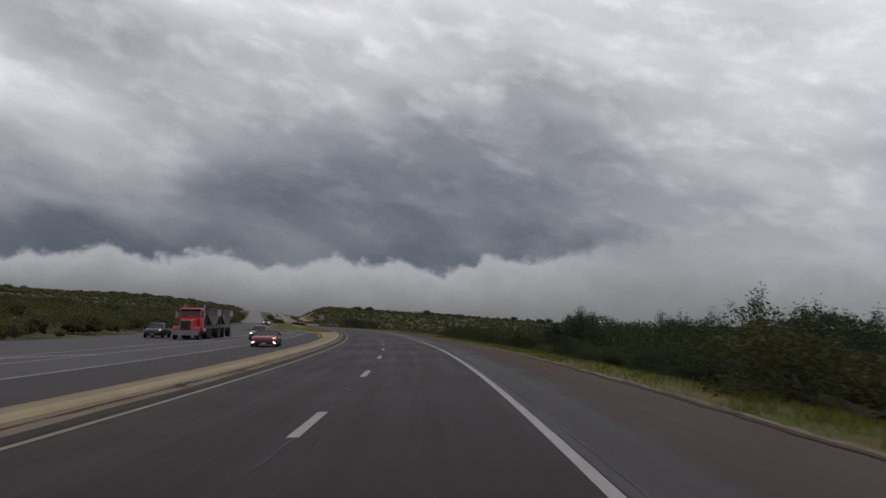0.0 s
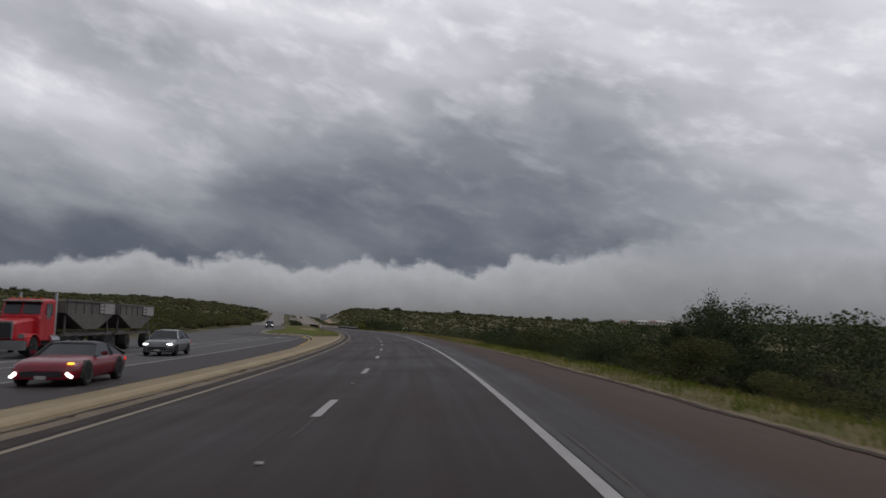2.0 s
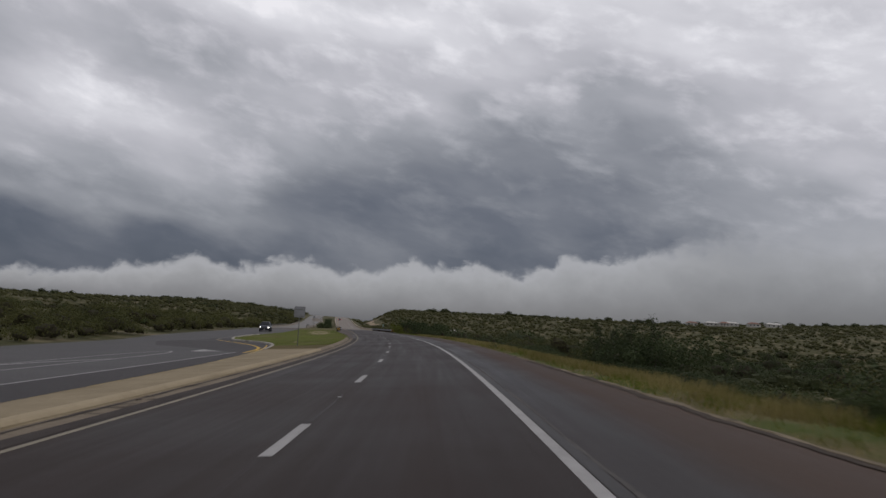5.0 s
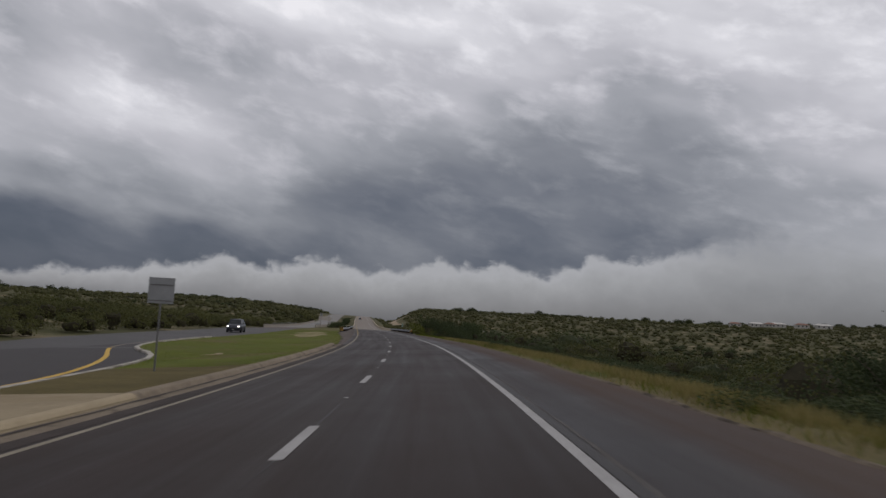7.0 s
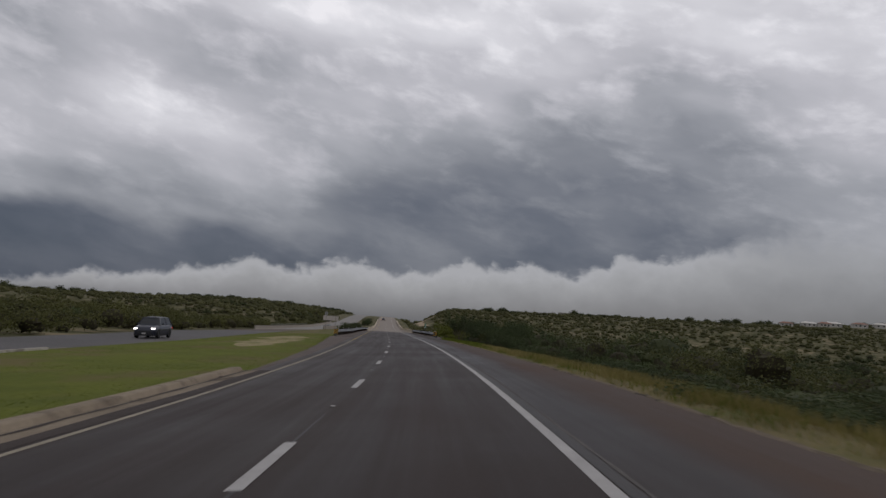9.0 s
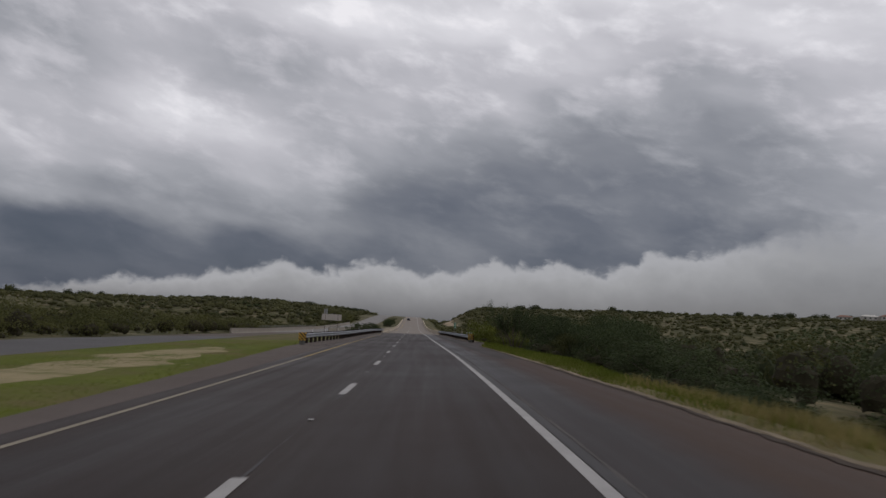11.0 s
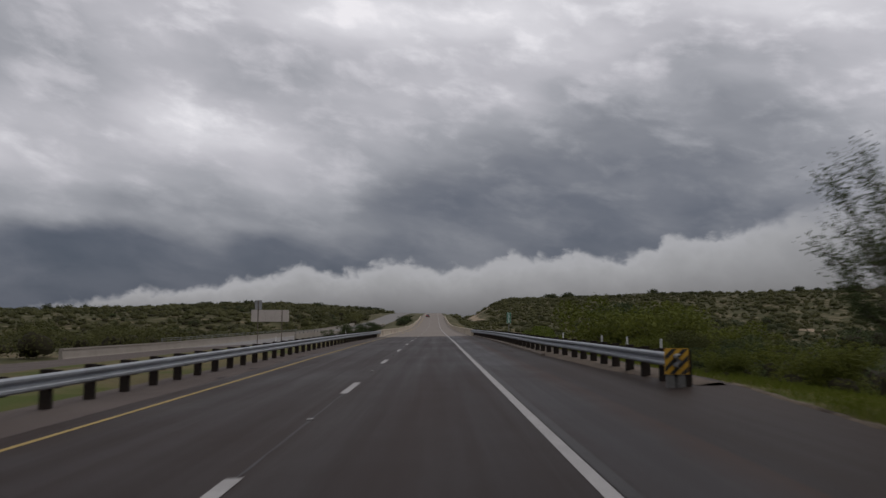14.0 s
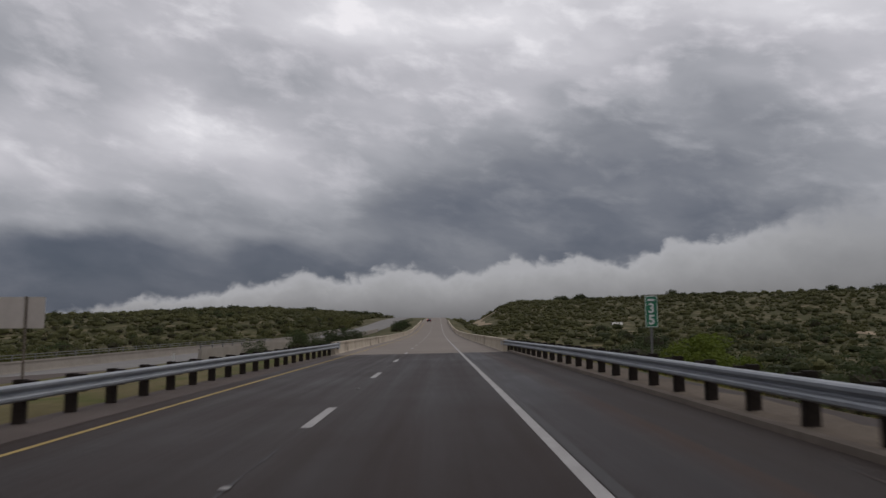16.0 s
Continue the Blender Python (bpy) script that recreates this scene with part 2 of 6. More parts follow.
VERGE = surface("verge_earth", (0.066, 0.056, 0.024), (0.15, 0.122, 0.058), fine=4.0, coarse=0.3, rough=0.95, bump=0.8, bump_scale=12.0,
                third=(0.058, 0.072, 0.014), third_scale=0.25, third_cut=(0.48, 0.62))
PALE_SEAM = surface("pale_washed_grit", (0.045, 0.041, 0.039), (0.1, 0.092, 0.087), fine=6.0, coarse=0.5, rough=0.8, bump=0.3)
SEAM = surface("tar_seam", (0.022, 0.02, 0.02), (0.04, 0.036, 0.036), fine=8.0, coarse=1.0, rough=0.5, bump=0.2)


def roadway(name, stops, wander=0.8):
    """Pavement whose tone changes across the road (stops: d, colour), worn in long streaks and blotches."""
    m = bpy.data.materials.new(name)
    m.use_nodes = True
    n = Nodes(m.node_tree)
    tc = n.add("ShaderNodeTexCoord")
    place = tc.outputs["Object"]
    d, s, _ = n.add("ShaderNodeSeparateXYZ", [tc.outputs["UV"]]).outputs
    wob = n.add("ShaderNodeTexNoise", {"Vector": place, "Scale": 0.4, "Detail": 5.0, "Roughness": 0.6})
    dd = n.math("ADD", d, n.math("MULTIPLY", n.math("SUBTRACT", wob.outputs["Fac"], 0.5), wander))
    col = n.ramp(n.math("DIVIDE", n.math("ADD", dd, 6.0), 15.0), [((k + 6) / 15, (*c, 1)) for k, c in stops])
    grain = n.add("ShaderNodeTexNoise", {"Vector": place, "Scale": 16.0, "Detail": 6.0, "Roughness": 0.7})
    along = n.add("ShaderNodeCombineXYZ", [n.math("MULTIPLY", d, 1.7), n.math("MULTIPLY", s, 0.045), 0.0])
    wear = n.add("ShaderNodeTexNoise", {"Vector": along, "Scale": 1.0, "Detail": 5.0, "Roughness": 0.6, "Distortion": 0.3})
    blot = n.add("ShaderNodeTexNoise", {"Vector": place, "Scale": 0.13, "Detail": 5.0, "Roughness": 0.6})
    k = 1.0
    for tex, amount in ((grain, 0.6), (wear, 0.65), (blot, 0.75)):
        k = n.math("MULTIPLY_ADD", n.math("SUBTRACT", tex.outputs["Fac"], 0.5), amount, k)
    rough = n.math("ADD", n.math("MULTIPLY_ADD", n.math("SUBTRACT", wear.outputs["Fac"], 0.5), 0.3, n.math("MULTIPLY", blot.outputs["Fac"], 0.28)), n.ramp(n.math("DIVIDE", n.math("ADD", dd, 6.0), 15.0), [((k + 6) / 15, v) for k, v in ((-4.3, 0.32), (3.5, 0.30), (3.95, 0.22), (4.7, 0.24), (5.4, 0.42))]))
    col = n.vec("MULTIPLY", col.outputs[0], n.add("ShaderNodeCombineXYZ", [n.math("MULTIPLY", k, 1.07), k, n.math("MULTIPLY", k, 0.95)]))
    bump = n.add("ShaderNodeTexNoise", {"Vector": place, "Scale": 55.0, "Detail": 4.0})
    p = n.add("ShaderNodeBsdfPrincipled", {"Base Color": col, "Roughness": rough, "Specular IOR Level": 0.04})
    n.tree.links.new(n.add("ShaderNodeBump", {"Strength": 0.2, "Distance": 0.01, "Height": bump.outputs["Fac"]}).outputs[0], p.inputs["Normal"])
    n.add("ShaderNodeOutputMaterial", [p])
    return m


LANES = ((-4.3, (0.0254, 0.0174, 0.0145)), (-3.4, (0.0231, 0.0164, 0.0141)), (-2.7, (0.0205, 0.0145, 0.0128)), (-1.8, (0.0228, 0.0159, 0.0141)), (-0.9, (0.0202, 0.0143, 0.0126)), (0, (0.0231, 0.0166, 0.0145)), (0.9, (0.0205, 0.0145, 0.0130)), (1.8, (0.0228, 0.0159, 0.0141)), (2.7, (0.0203, 0.0145, 0.0130)), (3.5, (0.0219, 0.0159, 0.0142)))
ROADWAY = roadway("worn_brown_asphalt", LANES + ((3.95, (0.0258, 0.0221, 0.0220)), (4.6, (0.0244, 0.0208, 0.0206)), (5.0, (0.0339, 0.0249, 0.0220)), (5.4, (0.0487, 0.0333, 0.0266)), (7.0, (0.0590, 0.0409, 0.0327))))
ROADWAY_GREY = roadway("worn_grey_asphalt", LANES + ((3.95, (0.0305, 0.0272, 0.0272)), (5.4, (0.0330, 0.0294, 0.0290)), (6.4, (0.0385, 0.0332, 0.0318)), (7.6, (0.0440, 0.0362, 0.0330))))


# ---- the highway's line: s along the lane divider, d to its right ----
TURN = (0.1053, 0.0889, 0.0617, 0.0522, 0.057, 0.0619, 0.0395, 0.0013, -0.0028, 0.0023)  # degrees a metre, every 40 m from -20
LEAN = (5.82, 6.05, 5.78, 5.66, 6.02, 5.68, 3.67, 1.93, 1.46, 1.21, 0.9, 0.68, 0.53, 0.41, 0.31, 0.2, 0.1, 0.0)  # banking, degrees
RISE = ((-200, -1.2), (-60, -0.62), (-20, -0.188), (0, 0), (20, 0.148), (40, 0.241), (60, 0.266), (80, 0.263), (100, 0.272), (120, 0.27), (140, 0.235), (160, 0.174), (180, 0.093), (200, 0.013), (220, -0.046), (240, -0.112), (260, -0.215), (280, -0.331), (300, -0.44), (320, -0.553), (350, -0.823), (420, -1.343), (470, -1.443), (515, -1.143), (584, 0.257), (671, 2.857), (740, 4.157), (810, 5.057), (870, 4.757), (1000, 1.157), (1500, -13.843), (6000, -39.843))
STEP = np.arange(-400.0, 1600.0, 1.0)
_k = np.interp(STEP, -20 + 40 * np.arange(len(TURN)), TURN)
_k[STEP > 340] = 0.0
_k[STEP < -20] = 0.05
HEAD = np.radians(np.cumsum(_k))
HEAD -= HEAD[400]
LINE_X = np.concatenate([[0], np.cumsum(-np.sin((HEAD[1:] + HEAD[:-1]) / 2))])
LINE_Y = np.concatenate([[0], np.cumsum(np.cos((HEAD[1:] + HEAD[:-1]) / 2))])
LINE_X -= LINE_X[400]
LINE_Y -= LINE_Y[400]
_lean = np.radians(np.interp(STEP, -20 + 40 * np.arange(len(LEAN)), LEAN))
_rise = np.interp(STEP, [s for s, z in RISE], [z for s, z in RISE])
_soft = np.hanning(25) / np.hanning(25).sum()
_rise[30:-30] = np.convolve(_rise, _soft, "same")[30:-30]


def smooth(a, b, v):
    t = np.clip((np.asarray(v, float) - a) / (b - a), 0, 1)
    return t * t * (3 - 2 * t)


def opp_near(s):
    """The edge of the opposite carriageway nearest to ours."""
    return np.interp(s, (-200, 0, 50, 90, 120, 135, 145, 151, 157, 161, 165, 169, 174, 179, 183, 189, 197, 203, 210, 222, 243, 262, 290, 350, 500, 1000),
                     (-5.6, -5.8, -6.1, -6.5, -7.6, -8.6, -9.5, -10.1, -10.95, -11.75, -12.9, -14.4, -16.6, -18.4, -19.3, -20.0, -19.7, -18.9, -17.7, -16.2, -15.7, -15.5, -16.8, -17.0, -15.5, -13.5))


def opp_far(s):
    return np.interp(s, (-200, 0, 70, 120, 156, 180, 195, 205, 216, 228, 245, 290, 350, 500, 1000), (-25.0, -25.5, -27.0, -29.2, -31.6, -31.9, -31.6, -30.2, -28.1, -26.7, -26.2, -27.3, -27.5, -25.5, -24.0))


def lift(s, d):
    """Height above or below the banked plane of our carriageway, on the opposite side."""
    w = np.clip(-np.asarray(d, float) - 7.0, 0, 25)
    return w * np.interp(s, (-200, 150, 177, 215, 240, 270, 320, 350, 430, 500), (0.034, 0.034, 0.03, 0.022, 0.006, -0.02, -0.04, -0.045, -0.035, 0.0))


def on(s, d, h=0.0):
    """A place on the highway's surface, raised by h."""
    s, d = np.asarray(s, float), np.asarray(d, float)
    a, lean = np.interp(s, STEP, HEAD), np.interp(s, STEP, _lean)
    x = np.interp(s, STEP, LINE_X) + np.cos(a) * d * np.cos(lean)
    y = np.interp(s, STEP, LINE_Y) + np.sin(a) * d * np.cos(lean)
    z = np.interp(s, STEP, _rise) + d * np.sin(lean) + lift(s, d) + h
    return np.stack(np.broadcast_arrays(x, y, z), -1)


def frame_at(s, d=0.0, h=0.0, turn=0.0):
    """The pose of a thing that stands on the highway at s, d, y along the road."""
    a = float(np.interp(s, STEP, HEAD))
    p = on(s, d, h)
    return pose(p[0], p[1], p[2], 0, 0, math.degrees(a) + turn)


def banked(s, d, turn=0.0):
    """The same, tilted with the road's surface, for vehicles."""
    a, b = on(s, d - 0.5), on(s, d + 0.5)
    return frame_at(s, d) @ pose(0, 0, 0, 0, -math.degrees(math.atan2(b[2] - a[2], 1.0)), turn)


# ridge behind everything: height by x
RIDGE = ((-2500, -6), (-900, -6), (-600, -3), (-500, -3.5), (-400, 0.5), (-330, 7.0), (-270, 12.3), (-235, 9.3), (-205, 5.2), (-185, 7.5), (-165, 11.0), (-145, 14.5), (-125, 16.5), (0, 19.0), (130, 24.5), (210, 29), (350, 37),
         (600, 50), (1200, 56), (2500, 60))
_slant = math.radians(9.0)


def fall(s, d):
    """How far the right-hand embankment drops below the carriageway's plane."""
    start = np.interp(s, (95, 115, 225, 238), (9.0, 7.6, 7.6, 9.2))
    steep = np.interp(s, (-50, 70, 110, 215, 238, 285, 310, 420), (1.0, 1.0, 1.25, 1.25, 0.3, 0.3, 1.0, 1.3))
    return -0.06 * np.clip(d - 7.2, 0, 2.0) - 0.30 * np.clip(d - start, 0, 11.0) * steep


def ground_z(x, y):
    """Height of the ground sheet, by place."""
    x, y = np.asarray(x, float), np.asarray(y, float)
    v = -x * math.sin(_slant) + y * math.cos(_slant)
    line_v = -LINE_X * math.sin(_slant) + LINE_Y * math.cos(_slant)
    s = np.interp(v, line_v, STEP)
    s = np.where(v > line_v[-1], STEP[-1] + v - line_v[-1], s)
    px, py = np.interp(s, STEP, LINE_X), np.interp(s, STEP, LINE_Y)
    d = ((x - px) * math.cos(_slant) + (y - py) * math.sin(_slant))
    lean = np.interp(s, STEP, _lean)
    zr = np.interp(s, STEP, _rise)
    zc = zr + np.clip(d, -34, 9.5) * np.sin(lean) + lift(s, d)
    # embankment on the right, gentle scrub slope on the left
    right = fall(s, d) - 0.085 * np.clip(d - 20.2, 0, 55)
    left = 0.035 * np.clip(-d - 30, 0, 30)
    gully = -4.0 * smooth(350, 400, s) * (1 - smooth(520, 580, s)) * (smooth(7.5, 16, d) + smooth(26.5, 34, -d))
    z = zc + right + left + gully
    hill = np.interp(x, [a for a, b in RIDGE], [b for a, b in RIDGE])
    up = smooth(380, 910, y) ** 1.7
    back = 1 - smooth(930, 1700, y)
    away = smooth(12, 60, np.abs(d + 9) - 12)
    far = (hill + 2.0) * up * back - 2.0 * up - 25.0 * smooth(950, 2500, y)
    flatz = np.clip(z, -9.0, 30) * (1 - up) + far
    z = z * (1 - away) + flatz * away
    bumps = 0.5 * np.sin(x * 0.031 + 1.3) * np.sin(y * 0.023) + 0.9 * np.sin(x * 0.011 + y * 0.017)
    return z + bumps * away * 0.9 * (0.6 + 1.6 * up * back)


# ---- mesh helpers ----
def mesh_from(name, verts, faces, material=None):
    me = bpy.data.meshes.new(name)
    me.from_pydata([tuple(map(float, v)) for v in verts], [], faces)
    if material:
        me.materials.append(material)
    return me


def quad_mesh(name, corners, material, inner=None, inner_material=None):
    """corners: an array of n quads x 4 x 3; inner: more of them in another material."""
    leaves = len(corners)
    if inner is not None:
        corners = np.concatenate([corners, inner])
    n = len(corners)
    me = bpy.data.meshes.new(name)
    me.vertices.add(n * 4)
    me.vertices.foreach_set("co", np.asarray(corners, np.float32).ravel())
    me.loops.add(n * 4)
    me.loops.foreach_set("vertex_index", np.arange(n * 4, dtype=np.int32))
    me.polygons.add(n)
    me.polygons.foreach_set("loop_start", np.arange(0, n * 4, 4, dtype=np.int32))
    me.polygons.foreach_set("loop_total", np.full(n, 4, np.int32))
    me.materials.append(material)
    if inner is not None:
        me.materials.append(inner_material)
        me.polygons.foreach_set("material_index", (np.arange(n) >= leaves).astype(np.int32))
    me.update(calc_edges=True)
    return me


def part(name, bm, material, parent=None, label=""):
    """One mesh object under a thing or a part, from a bmesh or a mesh."""
    if isinstance(bm, bmesh.types.BMesh):
        me = bpy.data.meshes.new(name)
        bm.to_mesh(me)
        bm.free()
        me.materials.append(material)
    else:
        me = bm
    ob = new(name, me)
    if parent:
        ob.parent = parent
    if label:
        ob["label"] = label
    return ob


def thing(name, m, label, category, group="", kind=""):
    ob = new(name)
    ob.empty_display_size = 0.2
    ob.matrix_world = m
    return tagged(ob, label, category, group, kind)


def strip(name, s0, s1, step, columns, material, parent=None, close=False):
    """A ribbon along the highway; columns: pairs (d, h), each a number or a function of s."""
    ss = np.append(np.arange(s0, s1, step), s1)
    cols = [on(ss, d(ss) if callable(d) else np.full(len(ss), float(d)), h(ss) if callable(h) else h) for d, h in columns]
    n = len(cols)
    verts = np.stack(cols, 1).reshape(-1, 3)
    faces = [(i * n + j, i * n + j + 1, (i + 1) * n + j + 1, (i + 1) * n + j) for i in range(len(ss) - 1) for j in range(n - 1)]
    if close:
        faces += [tuple(range(n)), tuple(len(verts) - 1 - i for i in range(n))]
        faces += [(i * n + n - 1, i * n, (i + 1) * n, (i + 1) * n + n - 1) for i in range(len(ss) - 1)]
    me = mesh_from(name, verts, faces, material)
    # the place across and along the road, for the pavement's wear
    across = np.stack([np.broadcast_to(d(ss) if callable(d) else float(d), ss.shape) for d, h in columns], 1).ravel()
    along = np.repeat(ss, n)
    corner = np.empty(len(me.loops), np.int32)
    me.loops.foreach_get("vertex_index", corner)
    me.uv_layers.new(name="UVMap").data.foreach_set("uv", np.stack([across[corner], along[corner]], 1).astype(np.float32).ravel())
    return part(name, me, None, parent)


def structure(ob, label, category):
    return tagged(ob, label, category, kind="structure")


# ---- ground ----
def make_ground():
    near = np.concatenate([np.arange(-40, -8, 2.0), np.arange(-8, 30, 1.0)])
    out = np.cumsum(2.0 * 1.11 ** np.arange(48))
    ds = np.concatenate([-40 - out[::-1], near, 30 + out])
    ss = np.concatenate([np.arange(-400, -60, 20.0), np.arange(-60, 380, 4.0), np.arange(380, 1100, 12.0), np.arange(1100, 1590, 40.0)])
    px, py = np.interp(ss, STEP, LINE_X), np.interp(ss, STEP, LINE_Y)
    far = np.cumsum(60 * 1.16 ** np.arange(16))
    px = np.concatenate([px, px[-1] - math.sin(_slant) * far])
    py = np.concatenate([py, py[-1] + math.cos(_slant) * far])
    X = px[:, None] + ds[None] * math.cos(_slant)
    Y = py[:, None] + ds[None] * math.sin(_slant)
    Z = ground_z(X, Y) - 0.10
    n = len(ds)
    faces = [(i * n + j, i * n + j + 1, (i + 1) * n + j + 1, (i + 1) * n + j) for i in range(len(px) - 1) for j in range(n - 1)]
    ob = part("ground", mesh_from("ground", np.stack([X, Y, Z], -1).reshape(-1, 3), faces, SOIL), None)
    for p in ob.data.polygons:
        p.use_smooth = True
    structure(ob, "sandy desert ground with patches of green scrub", "ground")


make_ground()
EDGE_S, EDGE_D = (-80, 0, 60, 120, 165, 240, 262, 280, 352), (6.95, 6.95, 6.9, 6.35, 6.3, 6.6, 6.8, 8.8, 8.4)


def edge(s):
    """The right edge of the pavement, a little uneven."""
    s = np.asarray(s, float)
    return np.interp(s, EDGE_S, EDGE_D) + 0.03 * np.sin(s * 0.5) + 0.02 * np.sin(s * 1.7 + 1) + 0.018 * np.sin(s * 6.1 + 2 * np.sin(s * 0.6))


def inner(s):
    return np.interp(s, (188, 215, 250, 290, 352), (-4.6, -5.5, -7.0, -6.3, -5.3))


structure(strip("road", -80, 352, 2, [(-4.3, 0), (-2, 0), (0, 0), (2, 0), (3.86, 0)], ROADWAY), "dark worn asphalt carriageway of two lanes", "road")
structure(strip("shoulder", -80, 352, 2, [(3.86, 0), (4.6, 0), (5.3, 0)], ROADWAY), "grey paved shoulder beside the edge line", "shoulder")
structure(strip("shoulder_outer", -80, 236, 0.5, [(5.3, 0), (6.0, 0), (edge, -0.01)], ROADWAY), "brown chip-sealed outer shoulder", "shoulder")
structure(strip("shoulder_outer", 236, 352, 0.5, [(5.3, 0), (6.0, 0), (edge, -0.01)], ROADWAY_GREY), "grey paved outer shoulder before the bridge", "shoulder")
structure(strip("road", 352, 1000, 4, [(-4.9, 0), (-2, 0), (0, 0), (3, 0), (6.6, 0)], DECK), "pale brown pavement over the bridge and up the rise", "road")
structure(strip("shoulder", 190, 352, 1, [(inner, -0.02), (-4.3, 0)], ASPHALT_BROWN), "brownish paved inner shoulder", "shoulder")
structure(strip("opposite_road", 282, 350, 3, [(opp_far, 0.0), (lambda s: opp_near(s) * 0.5 + opp_far(s) * 0.5, 0.0), (opp_near, 0.0)], ASPHALT_BROWN), "brownish asphalt of the opposite bridge approach", "road")
structure(strip("opposite_road", 350, 1000, 3, [(opp_far, 0.0), (lambda s: opp_near(s) * 0.5 + opp_far(s) * 0.5, 0.0), (opp_near, 0.0)], DECK_GREY), "pale grey pavement of the opposite carriageway up the rise", "road")
structure(strip("opposite_road", -80, 282, 3, [(opp_far, 0.0), (lambda s: np.where(s < 150, -18.0, opp_near(s) * 0.5 + opp_far(s) * 0.5), 0.0), (lambda s: np.where(s < 150, -10.45, opp_near(s)), 0.0)], ASPHALT_OLD),
          "grey asphalt opposite carriageway", "road")
structure(strip("turn_lane", -80, 186, 1, [(lambda s: np.minimum(np.interp(s, (138, 146, 156, 172, 180, 186), (-10.45, -14.0, -21.0, -25.5, -23.5, -21.8)), opp_near(s) - 0.05), 0.002), (opp_near, 0.002)], ASPHALT_DARK), "dark asphalt turn lane", "road")
# ---- markings ----
YELLOW_WORN = surface("worn_yellow_road_paint", (0.25, 0.18, 0.07), (0.39, 0.285, 0.11), fine=14.0, coarse=0.6, rough=0.75, bump=0.3, bump_scale=50.0)
road_marks = 0.004


def mark(name, s0, s1, d0, d1, material, label, step=2.0):
    a, b = (d if callable(d) else (lambda s, d=d: np.full(np.shape(s), float(d))) for d in (d0, d1))
    return structure(strip(name, s0, s1, step, [(a, road_marks), (b, road_marks)], material), label, "road marking")


mark("edge_line", -80, 800, 3.46, 3.62, WHITE_PAINT, "solid white edge line")
mark("edge_line", -80, 236, -3.7, -3.56, FAINT_PAINT, "faded yellowish left edge line")
mark("edge_line", 236, 352, -3.69, -3.57, YELLOW_WORN, "worn yellow left edge line")
mark("edge_line", 352, 800, -3.70, -3.56, YELLOW_WORN, "worn yellow left edge line on the bridge")
mark("rumble_strip", -80, 352, 3.64, 3.79, SEAM, "dark milled strip beside the edge line")
mark("pale_seam", -80, 262, lambda s: 3.80 + 0.012 * np.sin(s * 0.9) + 0.008 * np.sin(s * 3.7), lambda s: 3.855 + 0.02 * np.sin(s * 0.5 + 2 * np.sin(s * 0.13)) + 0.01 * np.sin(s * 2.9), PALE_SEAM, "thin pale worn seam along the shoulder", 0.5)
mark("seam", -80, 352, lambda s: -0.012 + 0.007 * np.sin(s * 0.7 + np.sin(s * 0.31)), lambda s: -0.012 + 0.007 * np.sin(s * 0.7 + np.sin(s * 0.31)) + 0.05 * np.clip(np.sin(s * 0.53 + 2 * np.sin(s * 0.17)) + 0.45 * np.sin(s * 3.1) + 0.25, 0.12, 1), SEAM, "broken dark tar seam between the lanes", 0.5)
for k in range(-5, 52):
    s = 10.52 + 12.19 * k
    mark("lane_dash", s, s + 3.05, -0.09, 0.09, WHITE_PAINT, "white painted lane dash").location.z = 0.004
for k in range(-5, 28):
    s = 18.2 + 12.19 * k
    p = frame_at(s, 0.0, 0.004)
    bm = bmesh.new()
    bmesh.ops.create_cube(bm, size=1.0, matrix=Matrix.Translation((0, 0, 0.009)) @ Matrix.Diagonal((0.1, 0.1, 0.018, 1)))
    bmesh.ops.bevel(bm, geom=bm.edges[:], offset=0.006, segments=1, affect="EDGES")
    ob = part("road_stud", bm, WHITE_PAINT)
    ob.matrix_world = p
    tagged(ob, "small white raised road stud between lane dashes", "road stud", "road studs")
mark("lane_line", -80, 139, -10.52, -10.38, WHITE_PAINT, "solid white line of the opposite lanes")
mark("turn_lane_line", -80, 157, lambda s: opp_near(s) - 0.42, lambda s: opp_near(s) - 0.3, YELLOW_PAINT, "yellow line along the raised median")
# painted island between the opposite lanes: two lines, a round nose, slanting bars
mark("island_line", -80, 131, -14.27, -14.13, WHITE_PAINT, "white line of the painted island")
mark("island_line", -80, 131, -16.77, -16.63, WHITE_PAINT, "white line of the painted island")


def bent_line(name, points, width, material, label, n=24):
    """A painted line through a few s, d places, rounded."""
    pts = np.array(points, float)
    t = np.linspace(0, len(pts) - 1, n)
    k = np.clip(t.astype(int), 0, len(pts) - 2)
    u = (t - k)[:, None]
    p = [pts[np.clip(k + o, 0, len(pts) - 1)] for o in (-1, 0, 1, 2)]
    c = 0.5 * (2 * p[1] + (p[2] - p[0]) * u + (2 * p[0] - 5 * p[1] + 4 * p[2] - p[3]) * u ** 2 + (3 * p[1] - p[0] - 3 * p[2] + p[3]) * u ** 3)
    g = np.gradient(c, axis=0)
    nrm = np.stack([g[:, 1], -g[:, 0]], 1)
    nrm /= np.linalg.norm(nrm, axis=1)[:, None] + 1e-9
    a, b = c + nrm * width / 2, c - nrm * width / 2
    v = np.concatenate([on(a[:, 0], a[:, 1], road_marks), on(b[:, 0], b[:, 1], road_marks)])
    f = [(i, i + 1, n + i + 1, n + i) for i in range(n - 1)]
    return structure(part(name, mesh_from(name, v, f, material), None), label, "road marking")


